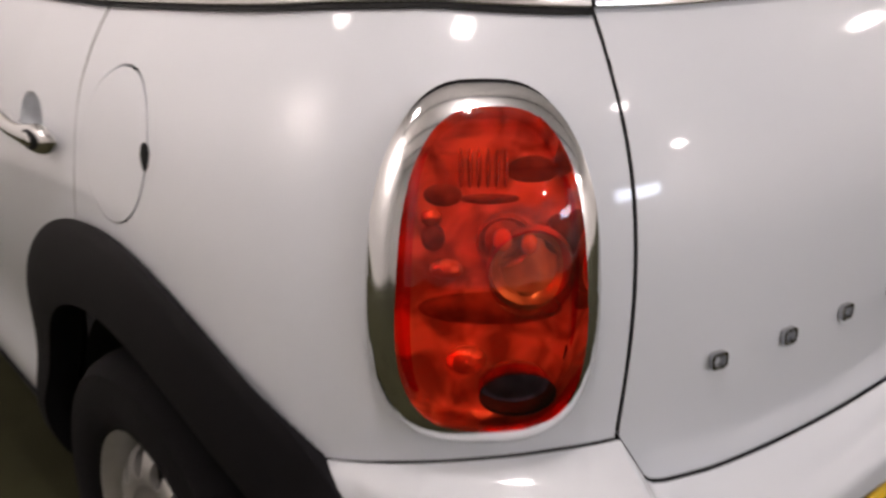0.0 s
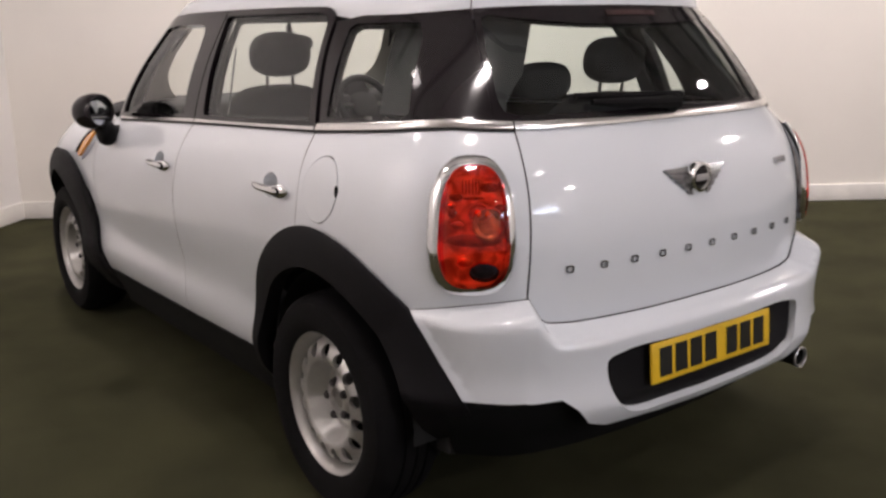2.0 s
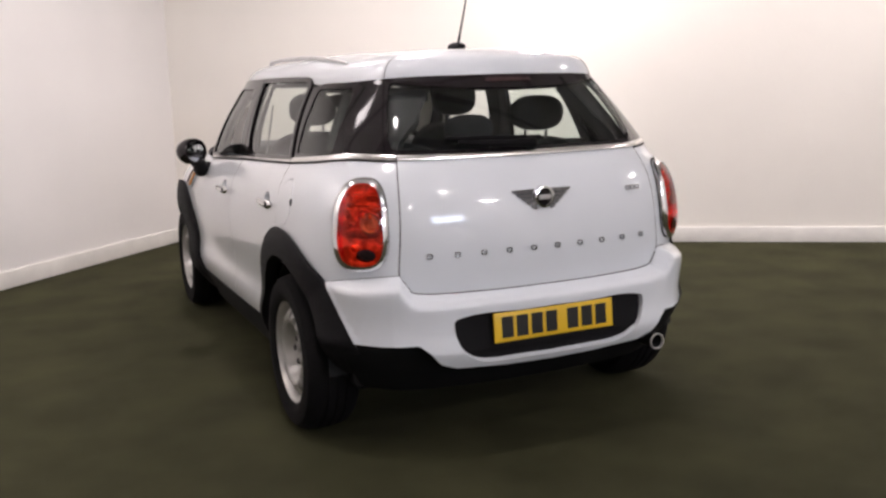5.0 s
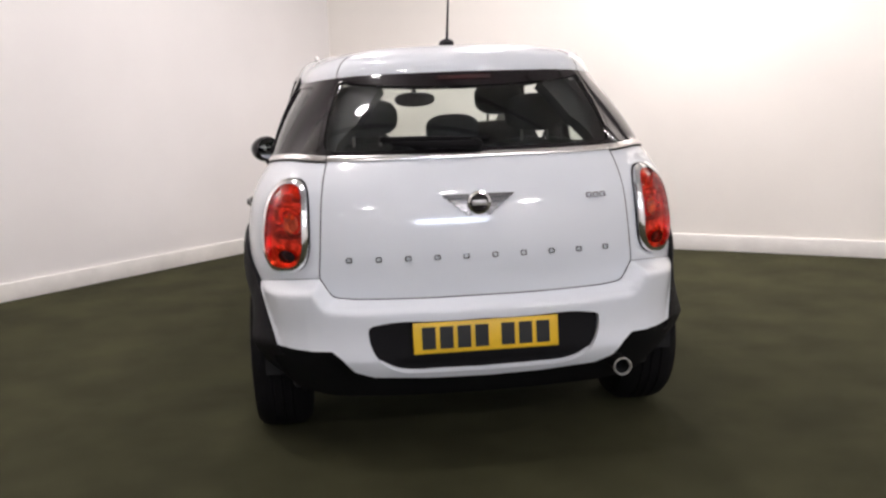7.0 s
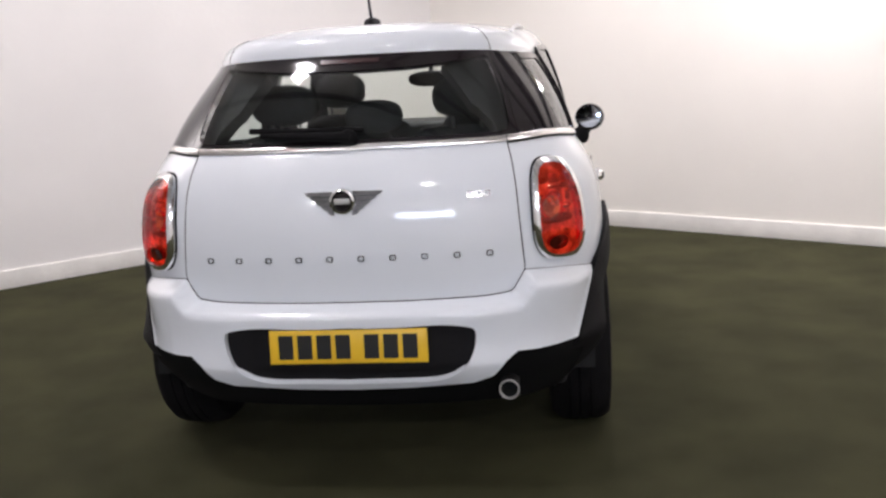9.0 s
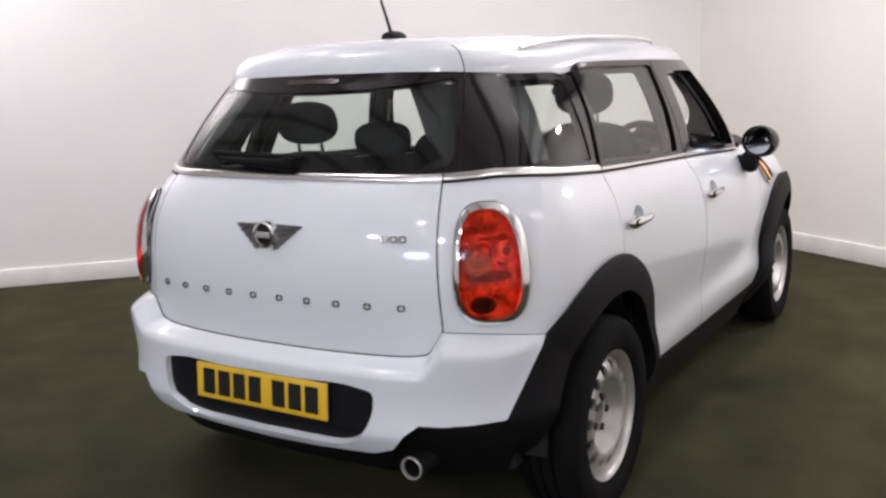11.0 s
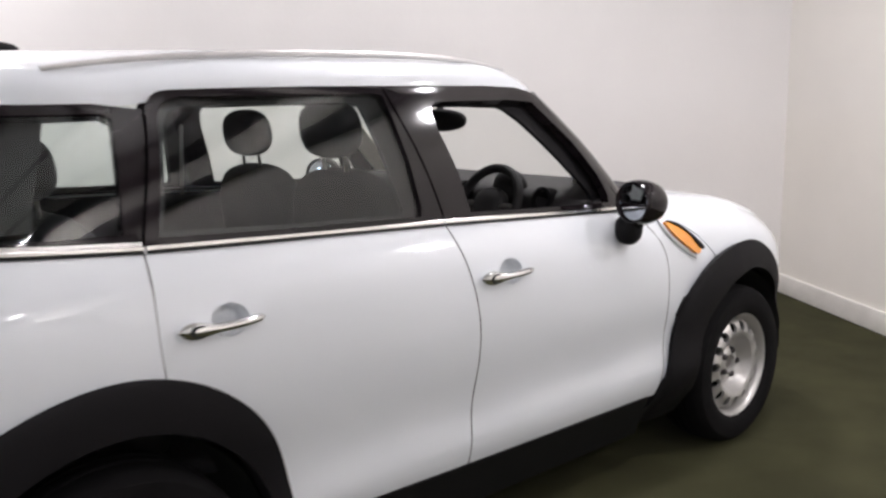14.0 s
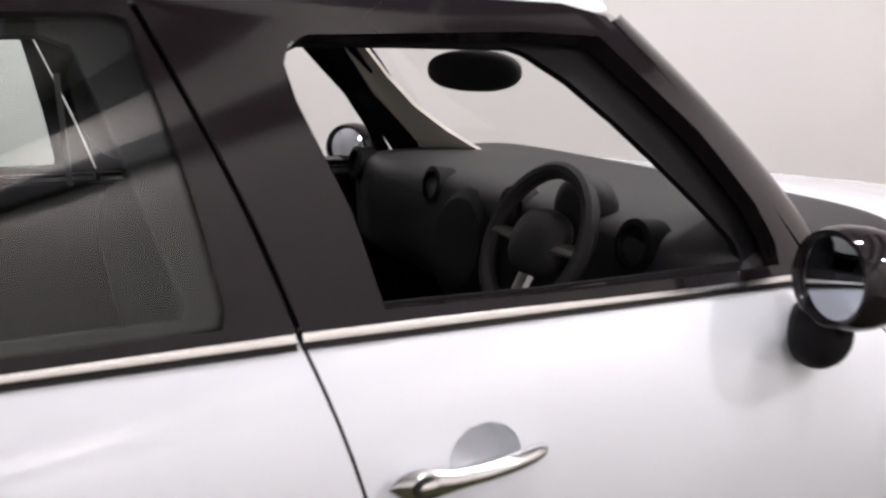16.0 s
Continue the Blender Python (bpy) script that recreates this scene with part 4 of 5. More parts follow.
def tail_lamp(side):
    s0, z0 = 0.710, 0.902
    def lamp_poly(w, h, dx=0.0, dz=0.0):
        """An upright rounded outline, wider at its foot."""
        out = []
        for k in range(56):
            a = 2 * math.pi * k / 56
            c, q = math.cos(a), math.sin(a)
            px = math.copysign(abs(c) ** 0.66, c) * w
            pz = math.copysign(abs(q) ** 0.66, q) * h
            px *= 1.0 - 0.07 * (pz / h)
            out.append((s0 + dx + px, z0 + dz + pz))
        return out
    t = new("tail_lamp")
    t.parent = car
    t["label"] = "red tail lamp in a chrome surround"
    o1, o2 = lamp_poly(0.107, 0.167, 0.011, -0.001), lamp_poly(0.083, 0.149, 0.0038)
    def ridge(s, z):
        """A rounded bright rim that falls to the body outside."""
        q = (abs((s - s0 - 0.011) / 0.107) ** 3 + abs((z - z0 + 0.001) / 0.167) ** 3) ** (1 / 3)
        return body(s, z, 0.004 + 0.028 * math.sqrt(max(0.0, 1 - max(0.0, (q - 0.72) / 0.32) ** 2)))
    bez = panel("chrome_surround", o1, ridge, CHROME, t, "chrome lamp surround", holes=[o2], side=side, step=0.008, thick=0.03)
    def dome(s, z):
        f = max(0.0, 1 - ((s - s0 - 0.0025) / 0.089) ** 4) * max(0.0, 1 - ((z - z0) / 0.157) ** 4)
        return body(s, z, 0.022 + 0.016 * f)
    def oval(ds, dz, rs, rz):
        return [(s0 + ds + rs * math.cos(a), z0 + dz + rz * math.sin(a)) for a in (2 * math.pi * k / 32 for k in range(32))]
    amber, fog = oval(-0.030, 0.010, 0.038, 0.038), oval(-0.019, -0.107, 0.034, 0.024)
    red_lens = panel("red_lens", lamp_poly(0.084, 0.150, 0.0038), dome, REDLENS, t, "red plastic lens", holes=[amber, fog], side=side, step=0.012, thick=0.02)
    amber_lens = panel("amber_lens", amber, dome, AMBER, t, "round amber indicator lens", side=side, step=0.012, thick=0.004)
    fog_lens = panel("fog_lens", fog, dome, SMOKE if side < 0 else SMOKE_RED, t, "dark round lens", side=side, step=0.012, thick=0.004)
    for pane in (red_lens, amber_lens, fog_lens):
        pane.visible_shadow = False
    panel("lamp_gasket", lamp_poly(0.1076, 0.1674, 0.011, -0.001), lay(0.0025), BLACK_PLASTIC, t, "thin black lamp gasket", holes=[lamp_poly(0.100, 0.160, 0.011, -0.001)], side=side, step=0.02, thick=0.004)
    panel("lamp_bowl", lamp_poly(0.084, 0.150, 0.0038), lay(0.004), BOWL, t, "lamp bowl behind the lens, its shine and shade painted on", side=side, step=0.03, thick=0.004)
    def blob(nm, ds, dz, rs, rz, mt, out, deep=0.012):
        p = body(s0 + ds, z0 + dz, out)
        q = body(s0 + ds + 0.01, z0 + dz, out) - p
        bm = bmesh.new()
        mm = Matrix.Rotation(math.atan2(q.y, q.x), 4, "Z")
        ellipsoid(bm, (p.x, p.y, p.z), (rs, deep, rz), mm)
        if side < 0:
            bmesh.ops.transform(bm, matrix=Matrix.Diagonal((-1, 1, 1, 1)), verts=bm.verts[:])
        part(nm, bm, mt, t)
    # the DIM blobs are solid; their dark colour imitates shaded hollows
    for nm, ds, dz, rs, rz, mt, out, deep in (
        ("shaded_cell", -0.036, 0.086, 0.026, 0.018, DIM, 0.000, 0.006), ("shaded_cell", 0.050, 0.066, 0.022, 0.014, DIM, -0.002, 0.008),
        ("shaded_cell", 0.006, 0.066, 0.034, 0.0065, DIM, -0.002, 0.008), ("shaded_cell", 0.005, -0.036, 0.070, 0.021, DIM, -0.004, 0.012),
        ("shaded_cell", -0.060, 0.034, 0.015, 0.020, DIM, 0.004, 0.008), ("shaded_cell", 0.058, 0.030, 0.012, 0.015, DIM, 0.000, 0.008),
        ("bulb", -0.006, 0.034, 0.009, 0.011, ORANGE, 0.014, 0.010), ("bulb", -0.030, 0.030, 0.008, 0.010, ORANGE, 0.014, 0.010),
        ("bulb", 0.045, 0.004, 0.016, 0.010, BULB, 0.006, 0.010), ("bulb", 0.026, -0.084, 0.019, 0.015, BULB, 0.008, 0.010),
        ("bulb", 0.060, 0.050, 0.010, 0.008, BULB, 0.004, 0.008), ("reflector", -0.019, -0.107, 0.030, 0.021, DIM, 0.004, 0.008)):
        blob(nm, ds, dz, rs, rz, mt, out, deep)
    for k in range(6):  # upright ribs in the upper chamber
        blob("lens_rib", -0.010 + 0.0085 * k, 0.094, 0.0026, 0.019, BULB, 0.008, 0.006)
    for ds, dz, r in ((-0.008, 0.032, 0.024), (-0.032, 0.008, 0.037)):  # turned rings round the bulbs
        p = body(s0 + ds, z0 + dz, 0.010)
        q = body(s0 + ds + 0.01, z0 + dz, 0.010) - p
        bm = bmesh.new()
        lathe(bm, [(r * 0.72, -0.006), (r * 0.86, 0.002), (r, 0.005), (r * 1.08, -0.003)], 32, Matrix.Translation(p) @ Matrix.Rotation(math.atan2(q.y, q.x), 4, "Z") @ Matrix.Rotation(radians(90), 4, "X"))
        if side < 0:
            bmesh.ops.transform(bm, matrix=Matrix.Diagonal((-1, 1, 1, 1)), verts=bm.verts[:])
        part("reflector_ring", bm, RING, t)


RING = mat("ring_reflector", (0.55, 0.42, 0.34), 0.3, metal=0.6, vary=0.3, vary_scale=60)
for side in (1, -1):
    tail_lamp(side)


# tailgate badge, lettering bars, trim bar
def on_gate(x, z, out=0.0):
    return body(sx(x), z, out)


def badge():
    bm = bmesh.new()
    p = on_gate(0, 0.968, 0.004)
    lathe(bm, [(0.0, 0.018), (0.026, 0.016), (0.030, 0.012)], 32, Matrix.Translation(p) @ Matrix.Rotation(radians(90), 4, "X"))
    disc = part("badge", bm, BLACK_GLOSS, gate, "round dark badge with chrome wings")
    bm = bmesh.new()
    lathe(bm, [(0.029, 0.012), (0.034, 0.019), (0.041, 0.017), (0.043, 0.006), (0.043, -0.004)], 40, Matrix.Translation(p) @ Matrix.Rotation(radians(90), 4, "X"))
    part("badge_ring", bm, CHROME, disc)
    bm = bmesh.new()
    box(bm, -0.026, 0.026, -0.021, -0.016, -0.009, 0.009, 0.002, Matrix.Translation(p))
    part("badge_band", bm, STEEL, disc)
    for sg in (1, -1):
        for k in range(5):  # wing feathers, side by side
            x1 = 0.130 - 0.019 * k
            zt = 0.968 + 0.030 - 0.015 * k
            o = [(0.030, zt), (x1, zt - 0.002), (x1 - 0.008, zt - 0.010), (x1 - 0.020, zt - 0.0142), (0.030, zt - 0.0146)]
            tilt = lambda s, z, zt=zt: body(s, z, 0.005 + 0.22 * (zt - z))
            panel("badge_wing", [(sx(x), z) for x, z in o], tilt, WING, disc, side=sg, step=0.01, thick=0.006)


WING = mat("dark_chrome", (0.26, 0.26, 0.27), 0.25, metal=1.0, vary=0.1, vary_scale=40)
LETTER = mat("letter_chrome", (0.42, 0.42, 0.43), 0.16, metal=1.0)
badge()


def plate_mark(x, z, w, h, stroke, material, name, label):
    """A small raised ring of metal on the tailgate."""
    o, n = rrect(0, 0, w, h, 0.005, 4), rrect(0, 0, w - 2 * stroke, h - 1.7 * stroke, 0.003, 4)
    panel(name, [(sx(x) + a, z + b) for a, b in o], lay(0.0065), material, gate, label, holes=[[(sx(x) + a, z + b) for a, b in n]], step=0.02, thick=0.006)


for k in range(10):
    plate_mark(-0.466 + 0.1033 * k, 0.781, 0.0215, 0.0185, 0.0038, LETTER, "letter_bar", "small dark chrome letter-sized mark")
for k in range(3):
    plate_mark(0.413 + 0.027 * k, 0.972, 0.0225, 0.0185, 0.0042, LETTER, "trim_mark", "small dark chrome trim mark")

# exhaust
SOOT = mat("dark_steel", (0.010, 0.009, 0.009), 0.6, metal=0.3, vary=0.3, vary_scale=30)
bm = bmesh.new()
m = Matrix.Translation((0.512, -0.648, 0.338)) @ Matrix.Rotation(radians(90), 4, "X")
lathe(bm, [(0.030, -0.30), (0.031, 0.0), (0.0315, 0.008)], 32, m)
pipe = part("exhaust_pipe", bm, SOOT, car, "dark steel exhaust pipe with a bright rim")
bm = bmesh.new()
lathe(bm, [(0.031, 0.008), (0.034, 0.010), (0.034, 0.015), (0.031, 0.017), (0.028, 0.014), (0.0275, 0.004)], 32, m)
part("exhaust_rim", bm, STEEL, pipe, "bright steel rim")
bm = bmesh.new()
lathe(bm, [(0.0274, 0.006), (0.0265, -0.06), (0.0, -0.07)], 24, m)
part("exhaust_bore", bm, DARK, pipe, "sooty black bore")


# door mirrors
def door_mirror(side):
    """A round case whose open face looks back and a little towards the driver, on a ball-shaped foot."""
    m = Matrix.Translation((side * 0.888, 1.800, 1.064)) @ Matrix.Rotation(radians(-10 if side > 0 else 30), 4, "Z") @ Matrix.Rotation(radians(86), 4, "X") @ Matrix.Diagonal((1.06, 0.98, 1, 1))
    bm = bmesh.new()
    lathe(bm, [(0.0, 0.030), (0.060, 0.030), (0.0615, 0.046), (0.0655, 0.051), (0.070, 0.049), (0.0745, 0.036), (0.0765, 0.012), (0.0745, -0.014), (0.068, -0.040), (0.056, -0.060), (0.036, -0.074), (0.016, -0.080), (0.0, -0.081)], 48, m)
    mr = part("door_mirror", bm, BLACK_GLOSS, car, "round gloss black door mirror")
    bm = bmesh.new()
    lathe(bm, [(0.0, 0.0440), (0.020, 0.0436), (0.040, 0.0424), (0.0595, 0.0402), (0.0595, 0.032)], 48, m)
    part("mirror_glass", bm, MIRROR, mr, "silvered mirror glass")
    bm = bmesh.new()
    ellipsoid(bm, (side * 0.842, 1.795, 0.972), (0.040, 0.050, 0.054), None, 2.3)
    ellipsoid(bm, (side * 0.862, 1.80, 1.015), (0.034, 0.032, 0.05), None, 2.2, 20, 12)
    tube(bm, [(side * 0.765, 1.835, 0.962), (side * 0.80, 1.82, 0.965), (side * 0.84, 1.80, 0.972)], [0.036, 0.036, 0.040], 14)
    part("mirror_foot", bm, BLACK_PLASTIC, mr, "black plastic mirror foot")


# side indicators in the wings
def indicator(side):
    """A slanting orange lens under a black brow, on a painted plinth."""
    def along(pts):
        return flat_poly(curve(pts + pts[:1], 4)[:-1])
    lens = [(2.058, 0.966), (2.105, 0.955), (2.18, 0.910), (2.245, 0.852), (2.236, 0.838), (2.175, 0.858), (2.112, 0.900), (2.068, 0.945)]
    plinth = [(2.040, 0.978), (2.11, 0.968), (2.20, 0.912), (2.272, 0.848), (2.256, 0.822), (2.18, 0.838), (2.09, 0.898), (2.045, 0.955)]
    si = panel("side_indicator", along(lens), lay(0.022), ORANGE, car, "orange side indicator in the front wing", side=side, step=0.015, thick=0.016)
    panel("indicator_plinth", along(plinth), lay(0.010), WHITE, si, "white painted indicator plinth", side=side, step=0.02, thick=0.014)
    brow = [(2.072, 0.970), (2.12, 0.958), (2.20, 0.906), (2.256, 0.849), (2.248, 0.850), (2.188, 0.904), (2.112, 0.950)]
    panel("indicator_brow", along(brow), lay(0.0265), BLACK_PLASTIC, si, "black brow over the indicator", side=side, step=0.02, thick=0.02)


def roof_rail(side):
    bm = bmesh.new()
    pts, n = [], 30
    for i in range(n + 1):
        f = i / n
        y = 0.02 + 1.58 * f
        x = 0.535 - 0.09 * max(0, (f - 0.75)) / 0.25 + 0.012 * math.sin(math.pi * f)
        z = 1.492 + 0.012 * f + 0.040 * (1 - abs(2 * f - 1) ** 2.6)
        pts.append((side * x, y, z))
    tube(bm, pts, [0.006 + 0.004 * math.sin(math.pi * i / n) for i in range(n + 1)], 10, 1.0)
    part("roof_rail", bm, mat_rail, car, "slim satin grey roof rail")


mat_rail = mat("rail_grey", (0.60, 0.59, 0.58), 0.4, metal=0.4, vary=0.1, vary_scale=8)
for side in (1, -1):
    door_mirror(side)
    indicator(side)
    roof_rail(side)

# aerial
bm = bmesh.new()
ellipsoid(bm, (0, 0.10, 1.552), (0.032, 0.062, 0.026), None, 2.2)
ae = part("aerial_base", bm, BLACK_PLASTIC, car, "black rubber aerial base")
bm = bmesh.new()
tube(bm, [(0, 0.085, 1.565), (0, 0.02, 1.70), (0, -0.10, 1.96)], [0.006, 0.004, 0.003], 8)
part("aerial_mast", bm, BLACK_PLASTIC, ae, "thin black whip aerial")

# rear wiper
bm = bmesh.new()
def wp(x, z, o):
    g = gat(0, abs(x), z)
    v = upper(g, z, o)
    return Vector((math.copysign(v.x, x), v.y, v.z))
tube(bm, [wp(0.02, 1.165, 0.025), wp(-0.08, 1.17, 0.032), wp(-0.2, 1.175, 0.03), wp(-0.29, 1.18, 0.022)], [0.020, 0.016, 0.013, 0.008], 10)
wi = part("rear_wiper", bm, RUBBER, gate, "black rear wiper arm")
bm = bmesh.new()
tube(bm, [wp(0.06, 1.185, 0.014), wp(-0.12, 1.190, 0.014), wp(-0.33, 1.195, 0.014)], 0.010, 8)
part("wiper_blade", bm, RUBBER, wi)
bm = bmesh.new()
ellipsoid(bm, wp(0.01, 1.165, 0.02), (0.03, 0.022, 0.026))
part("wiper_pivot", bm, RUBBER, wi)


# ---- inside the car ----
def seat(name, x, y, width, lean, rest, size):
    """y is the foot of the backrest; rest is the middle of the headrest, size its half width, depth and height."""
    st = new(name)
    st.parent = car
    st["label"] = "charcoal cloth " + ("front" if name == "front_seat" else "rear") + " seat with headrest"
    bm = bmesh.new()
    ellipsoid(bm, (x, y + 0.30, 0.54), (width / 2, 0.28, 0.11), None, 3.2)
    part("seat_cushion", bm, CLOTH, st)
    top = Vector((x, rest[1] + 0.02, rest[2] - size[2] - 0.035))
    foot = Vector((x, y, 0.50))
    mid_, h = (top + foot) / 2, (top - foot).length
    bm = bmesh.new()
    ellipsoid(bm, mid_, (width / 2, 0.085, h / 2), Matrix.Rotation(-math.atan2(top.y - foot.y, top.z - foot.z), 4, "X"), 3.4)
    part("backrest", bm, CLOTH, st)
    bm = bmesh.new()
    ellipsoid(bm, rest, size, Matrix.Rotation(radians(lean), 4, "X"), 2.6)
    hr = part("headrest", bm, CLOTH, st, "rounded cloth headrest")
    for sg in (1, -1):
        bm = bmesh.new()
        tube(bm, [(x + sg * 0.055, top.y, top.z - 0.03), (x + sg * 0.055, rest[1], rest[2])], 0.006, 8)
        part("headrest_post", bm, NUT, hr)


seat("front_seat", 0.37, 1.10, 0.50, 8, (0.37, 0.92, 1.325), (0.125, 0.06, 0.088))
seat("front_seat", -0.37, 1.25, 0.50, 8, (-0.37, 1.08, 1.292), (0.125, 0.06, 0.085))
for x in (-0.355, 0.355):
    seat("rear_seat", x, 0.22, 0.58, 8, (x, 0.02, 1.262), (0.130, 0.06, 0.078))
bm = bmesh.new()
ellipsoid(bm, (0, 0.0, 1.205), (0.112, 0.05, 0.062), None, 2.6)
part("centre_headrest", bm, CLOTH, car, "small centre rear headrest")

bm = bmesh.new()
ellipsoid(bm, (0, 1.95, 0.955), (0.74, 0.27, 0.137), None, 7, 64, 28)
dash = part("dashboard", bm, TRIM, car, "dark grey plastic dashboard")
bm = bmesh.new()
ellipsoid(bm, (0.36, 1.73, 1.085), (0.075, 0.05, 0.066))
part("instrument_pod", bm, TRIM, dash, "round instrument pod")
for vx in (-0.62, -0.17, 0.17, 0.55):
    bm = bmesh.new()
    lathe(bm, [(0.0, 0.006), (0.030, 0.006), (0.034, 0.022), (0.045, 0.018), (0.047, -0.03)], 24, Matrix.Translation((vx, 1.70, 1.055)) @ Matrix.Rotation(radians(80), 4, "X"))
    part("air_vent", bm, BLACK_PLASTIC, dash, "round black air vent")
bm = bmesh.new()
lathe(bm, [(0.0, 0.03), (0.10, 0.03), (0.125, 0.012), (0.125, -0.04)], 32, Matrix.Translation((0.0, 1.68, 0.95)) @ Matrix.Rotation(radians(78), 4, "X"))
part("centre_dial", bm, BLACK_PLASTIC, dash, "large round centre dial")

bm = bmesh.new()
a, b = Vector((-0.615, 0.943, 1.32)), Vector((-0.665, 0.955, 1.05))
box(bm, -0.002, 0.002, -0.007, 0.007, 0, (b - a).length, 0.001, Matrix.Translation(a) @ (b - a).to_track_quat("Z", "X").to_matrix().to_4x4() @ Matrix.Rotation(radians(20), 4, "Z"))
BELT = mat("belt_webbing", (0.30, 0.29, 0.28), 0.8, bump=0.2, bump_scale=400)
part("seat_belt", bm, BELT, car, "grey woven seat belt hanging from the pillar")
sw = new("steering_wheel")
sw.parent = car
sw["label"] = "black three-spoke steering wheel"
sm = Matrix.Translation((0.35, 1.625, 1.033)) @ Matrix.Rotation(radians(64), 4, "X")
bm = bmesh.new()
ring = []
for i in range(40):
    a = 2 * math.pi * i / 40
    ring.append([bm.verts.new(((0.138 + 0.017 * math.cos(b)) * math.cos(a), (0.138 + 0.017 * math.cos(b)) * math.sin(a), 0.017 * math.sin(b))) for b in (2 * math.pi * k / 10 for k in range(10))])
for i in range(40):
    for k in range(10):
        bm.faces.new((ring[i][k], ring[(i + 1) % 40][k], ring[(i + 1) % 40][(k + 1) % 10], ring[i][(k + 1) % 10]))
bmesh.ops.transform(bm, matrix=sm, verts=bm.verts[:])
part("wheel_rim", bm, TRIM, sw)
bm = bmesh.new()
ellipsoid(bm, (0, 0, -0.01), (0.075, 0.065, 0.035), None, 2.4)
bmesh.ops.transform(bm, matrix=sm, verts=bm.verts[:])
hub = part("wheel_hub", bm, TRIM, sw)
for a in (0, 180, 270):
    bm = bmesh.new()
    c, q = math.cos(radians(a)), math.sin(radians(a))
    tube(bm, [sm @ Vector((0.05 * c, 0.05 * q, -0.012)), sm @ Vector((0.137 * c, 0.137 * q, 0))], [0.024, 0.016], 8, 0.5)
    part("spoke", bm, NUT, sw)
bm = bmesh.new()
tube(bm, [(0.35, 1.65, 1.02), (0.35, 1.80, 0.94)], 0.035, 12)
part("steering_column", bm, TRIM, sw)

bm = bmesh.new()
ellipsoid(bm, (0.012, 1.69, 1.325), (0.130, 0.022, 0.043), Matrix.Rotation(radians(18), 4, "Z"), 2.4)
im = part("interior_mirror", bm, TRIM, car, "black oval interior mirror")
bm = bmesh.new()
tube(bm, [(0.01, 1.70, 1.34), (0.01, 1.72, 1.40), (0.01, 1.70, 1.455)], 0.014, 8)
part("mirror_stalk", bm, TRIM, im)
for side in (1, -1):
    bm = bmesh.new()
    box(bm, -0.02, 0.02, -0.05, 0.05, 0.55, 1.06, 0.012, Matrix.Translation((side * 0.71, 1.45, 0)))
    part("door_lining", bm, TRIM, car, "dark door lining")
    bm = bmesh.new()  # windscreen wiper along the foot of the screen
    tube(bm, [upper(g, 1.06 + 0.02 * (13 - g) / 3, 0.02) if side > 0 else (lambda v: Vector((-v.x, v.y, v.z)))(upper(g, 1.05, 0.02)) for g in (10.9, 11.5, 12.0, 12.5, 12.95)], 0.009, 8)
    part("windscreen_wiper", bm, BLACK_PLASTIC, car, "black windscreen wiper lying at rest")
bm = bmesh.new()
cw = [(0.735, 1.90, 1.036), (0.69, 1.965, 1.034), (0.62, 2.02, 1.032), (0.48, 2.075, 1.032), (0.33, 2.115, 1.032), (0.15, 2.14, 1.032)]
tube(bm, cw + [(0, 2.145, 1.032)] + [(-x, y, z) for x, y, z in cw[::-1]], 0.032, 10, 0.5)
part("cowl", bm, BLACK_PLASTIC, car, "black cowl panel at the foot of the windscreen")
bm = bmesh.new()
box(bm, -0.60, 0.60, -0.42, 0.10, 0.98, 1.01, 0.012)
part("parcel_shelf", bm, TRIM, car, "dark grey parcel shelf")
bm = bmesh.new()
box(bm, -0.70, 0.70, -0.40, 1.9, 0.26, 0.40, 0.02)
part("cabin_floor", bm, TRIM, car, "dark cabin floor")


RAIL = mat("rail_dark", (0.035, 0.034, 0.036), 0.6, vary=0.1)
BEAM = mat("beam_grey", (0.14, 0.14, 0.14), 0.6, vary=0.1)
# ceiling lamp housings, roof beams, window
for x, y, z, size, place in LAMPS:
    cl_ = tagged(new("ceiling_light"), "unseen square white floodlight hung under the pale ceiling", "ceiling light", "ceiling lights")
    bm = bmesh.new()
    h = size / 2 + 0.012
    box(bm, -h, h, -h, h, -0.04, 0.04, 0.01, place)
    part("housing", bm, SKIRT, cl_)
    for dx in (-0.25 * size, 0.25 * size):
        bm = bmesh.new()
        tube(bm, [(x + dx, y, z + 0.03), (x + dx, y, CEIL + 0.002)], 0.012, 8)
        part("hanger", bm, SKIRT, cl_)
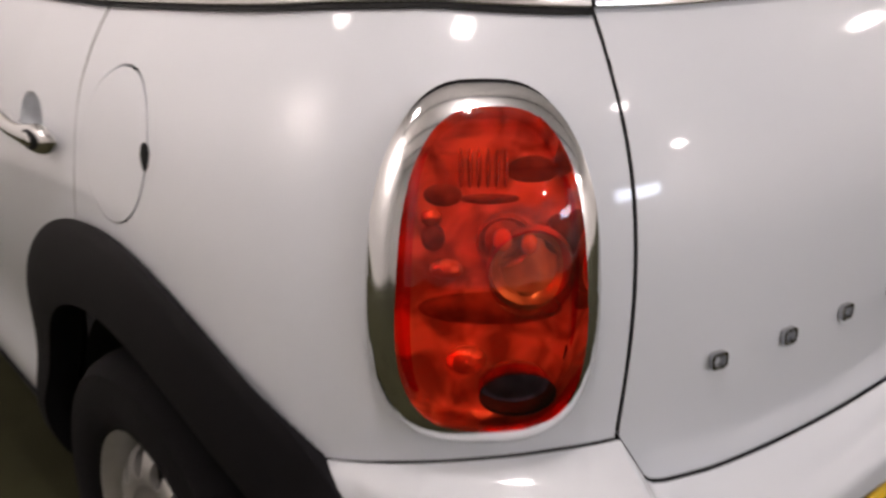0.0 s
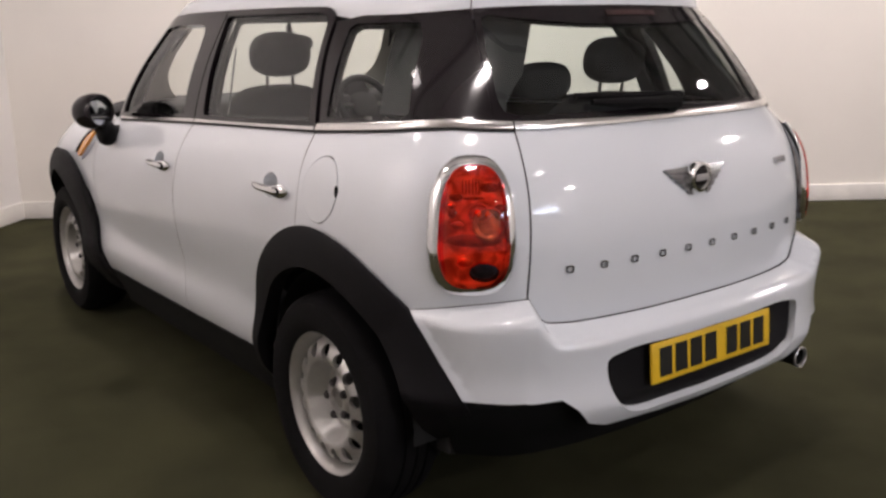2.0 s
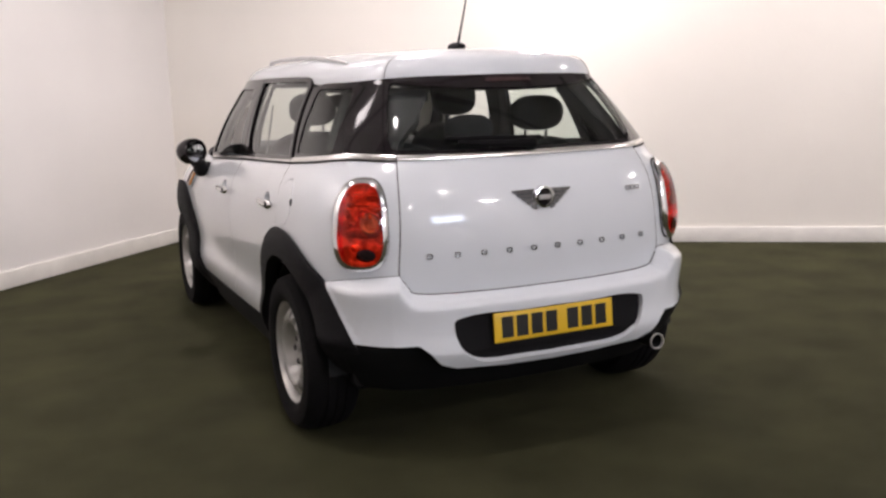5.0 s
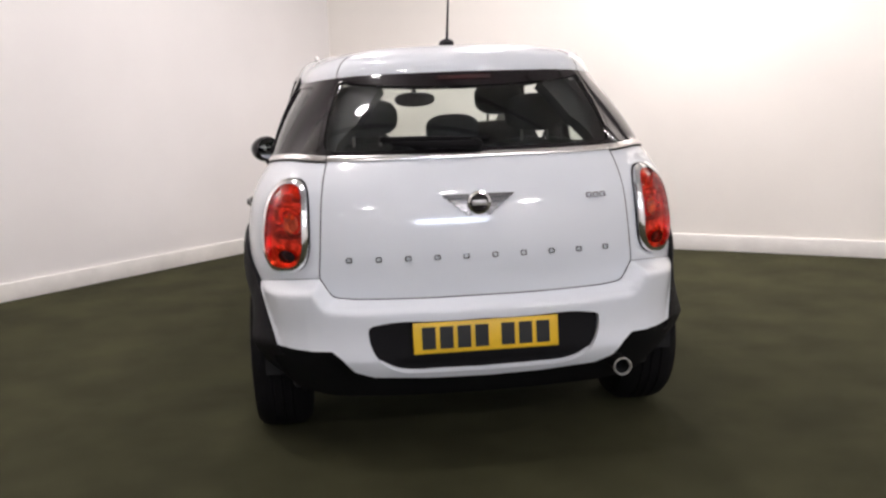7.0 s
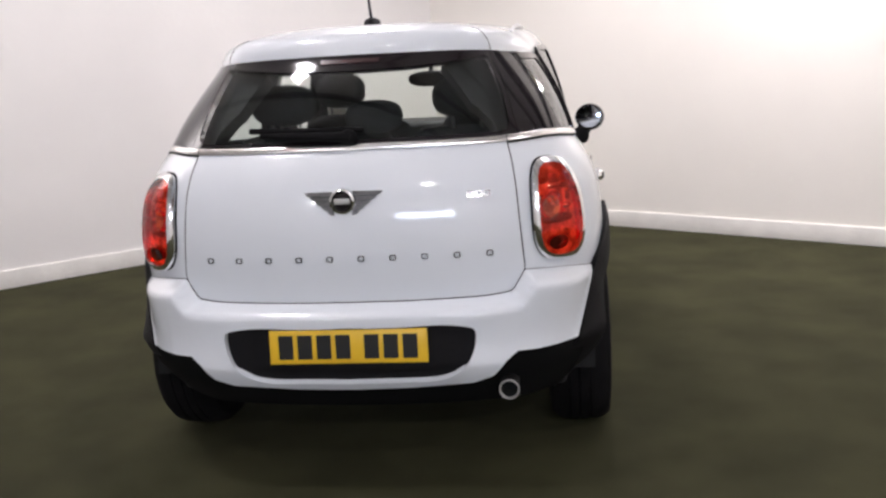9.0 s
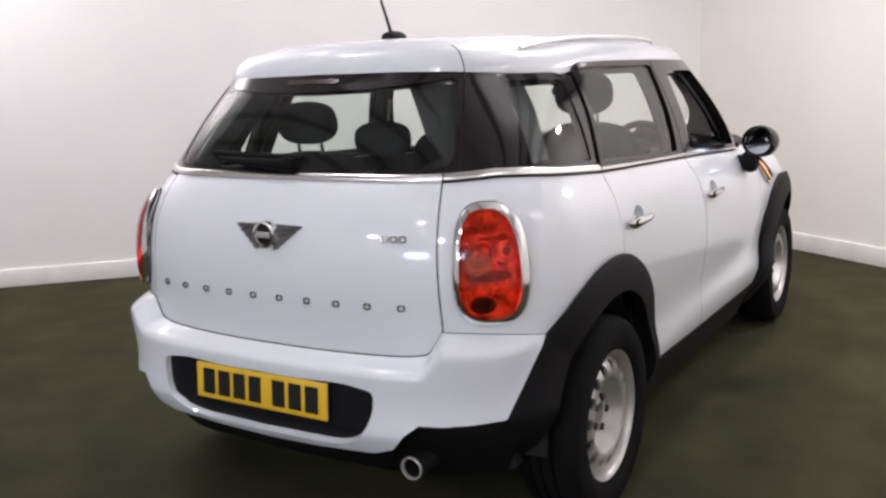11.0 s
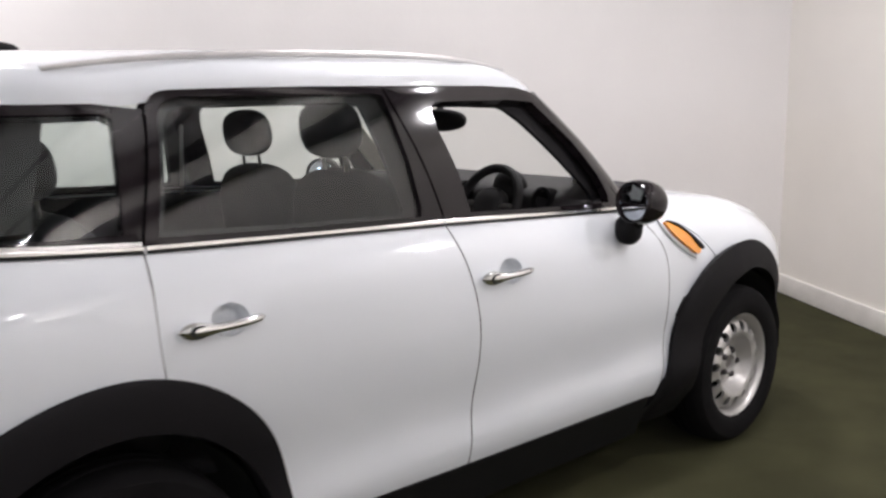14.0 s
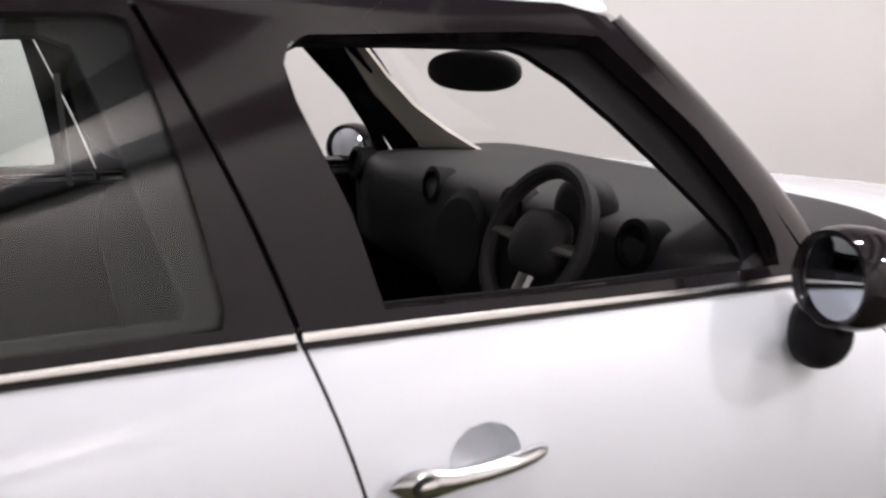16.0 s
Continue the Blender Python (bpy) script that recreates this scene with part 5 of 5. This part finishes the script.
# unseen dark rails along the top of the right wall, added for glass reflections
for z0, z1 in ((3.12, 3.46), (4.22, 4.72)):
    along = Vector(ROOM[4]) - Vector(ROOM[0])
    bm = bmesh.new()
    box(bm, 0.2, along.length - 0.2, -0.16, -0.01, z0, z1, 0.01, Matrix.Translation((*ROOM[0], 0)) @ Matrix.Rotation(math.atan2(along.y, along.x), 4, "Z"))
    tagged(part("reflection_rail", bm, RAIL), "unseen dark rail on the wall, added for bands mirrored in the side glass", "wall rail", "wall rails", "structure")
u = (Vector(ROOM[1]) - Vector(ROOM[0])).normalized()
v = (Vector(ROOM[4]) - Vector(ROOM[0])).normalized()
for k in range(7):
    a = Vector(ROOM[0]) + u * (0.9 + 1.5 * k)
    bm = bmesh.new()
    L = (Vector(ROOM[4]) - Vector(ROOM[0])).length
    box(bm, 0, L, -0.06, 0.06, CEIL - 0.15, CEIL - 0.001, 0.008)
    bmn = part("roof_beam", bm, BEAM)
    bmn.matrix_world = Matrix.Translation((a.x, a.y, 0)) @ Matrix.Rotation(math.atan2(v.y, v.x), 4, "Z")
    tagged(bmn, "grey steel beam under the pale ceiling", "roof beam", "roof beams", "structure")

# high window in the wall behind
wm = Matrix.Translation((0.5, ROOM[2][1], 2.35))
win = new("window_1")
tagged(win, "white framed window with pale daylight behind it", "window", kind="structure")
for x0, x1, z0, z1 in ((-1.06, 1.06, 0.25, 0.30), (-1.06, 1.06, -0.30, -0.25), (-1.06, -1.0, -0.25, 0.25), (1.0, 1.06, -0.25, 0.25), (-0.03, 0.03, -0.25, 0.25)):
    bm = bmesh.new()
    box(bm, x0, x1, 0.001, 0.05, z0, z1, 0.006)
    part("window_frame", bm, SKIRT, win)
SKY = bpy.data.materials.new("daylight_pane")
SKY.use_nodes = True
SKY.node_tree.nodes["Principled BSDF"].inputs["Emission Color"].default_value = (0.72, 0.85, 1.0, 1)
SKY.node_tree.nodes["Principled BSDF"].inputs["Emission Strength"].default_value = 3.0
for x0, x1 in ((-1.0, -0.03), (0.03, 1.0)):
    bm = bmesh.new()
    box(bm, x0, x1, 0.004, 0.012, -0.25, 0.25)
    part("pane", bm, SKY, win, smooth=False)
win.matrix_world = wm
dl = new("window_daylight", day)
dl.matrix_world = wm @ Matrix.Translation((0, 0.08, 0)) @ Matrix.Rotation(radians(90), 4, "X")
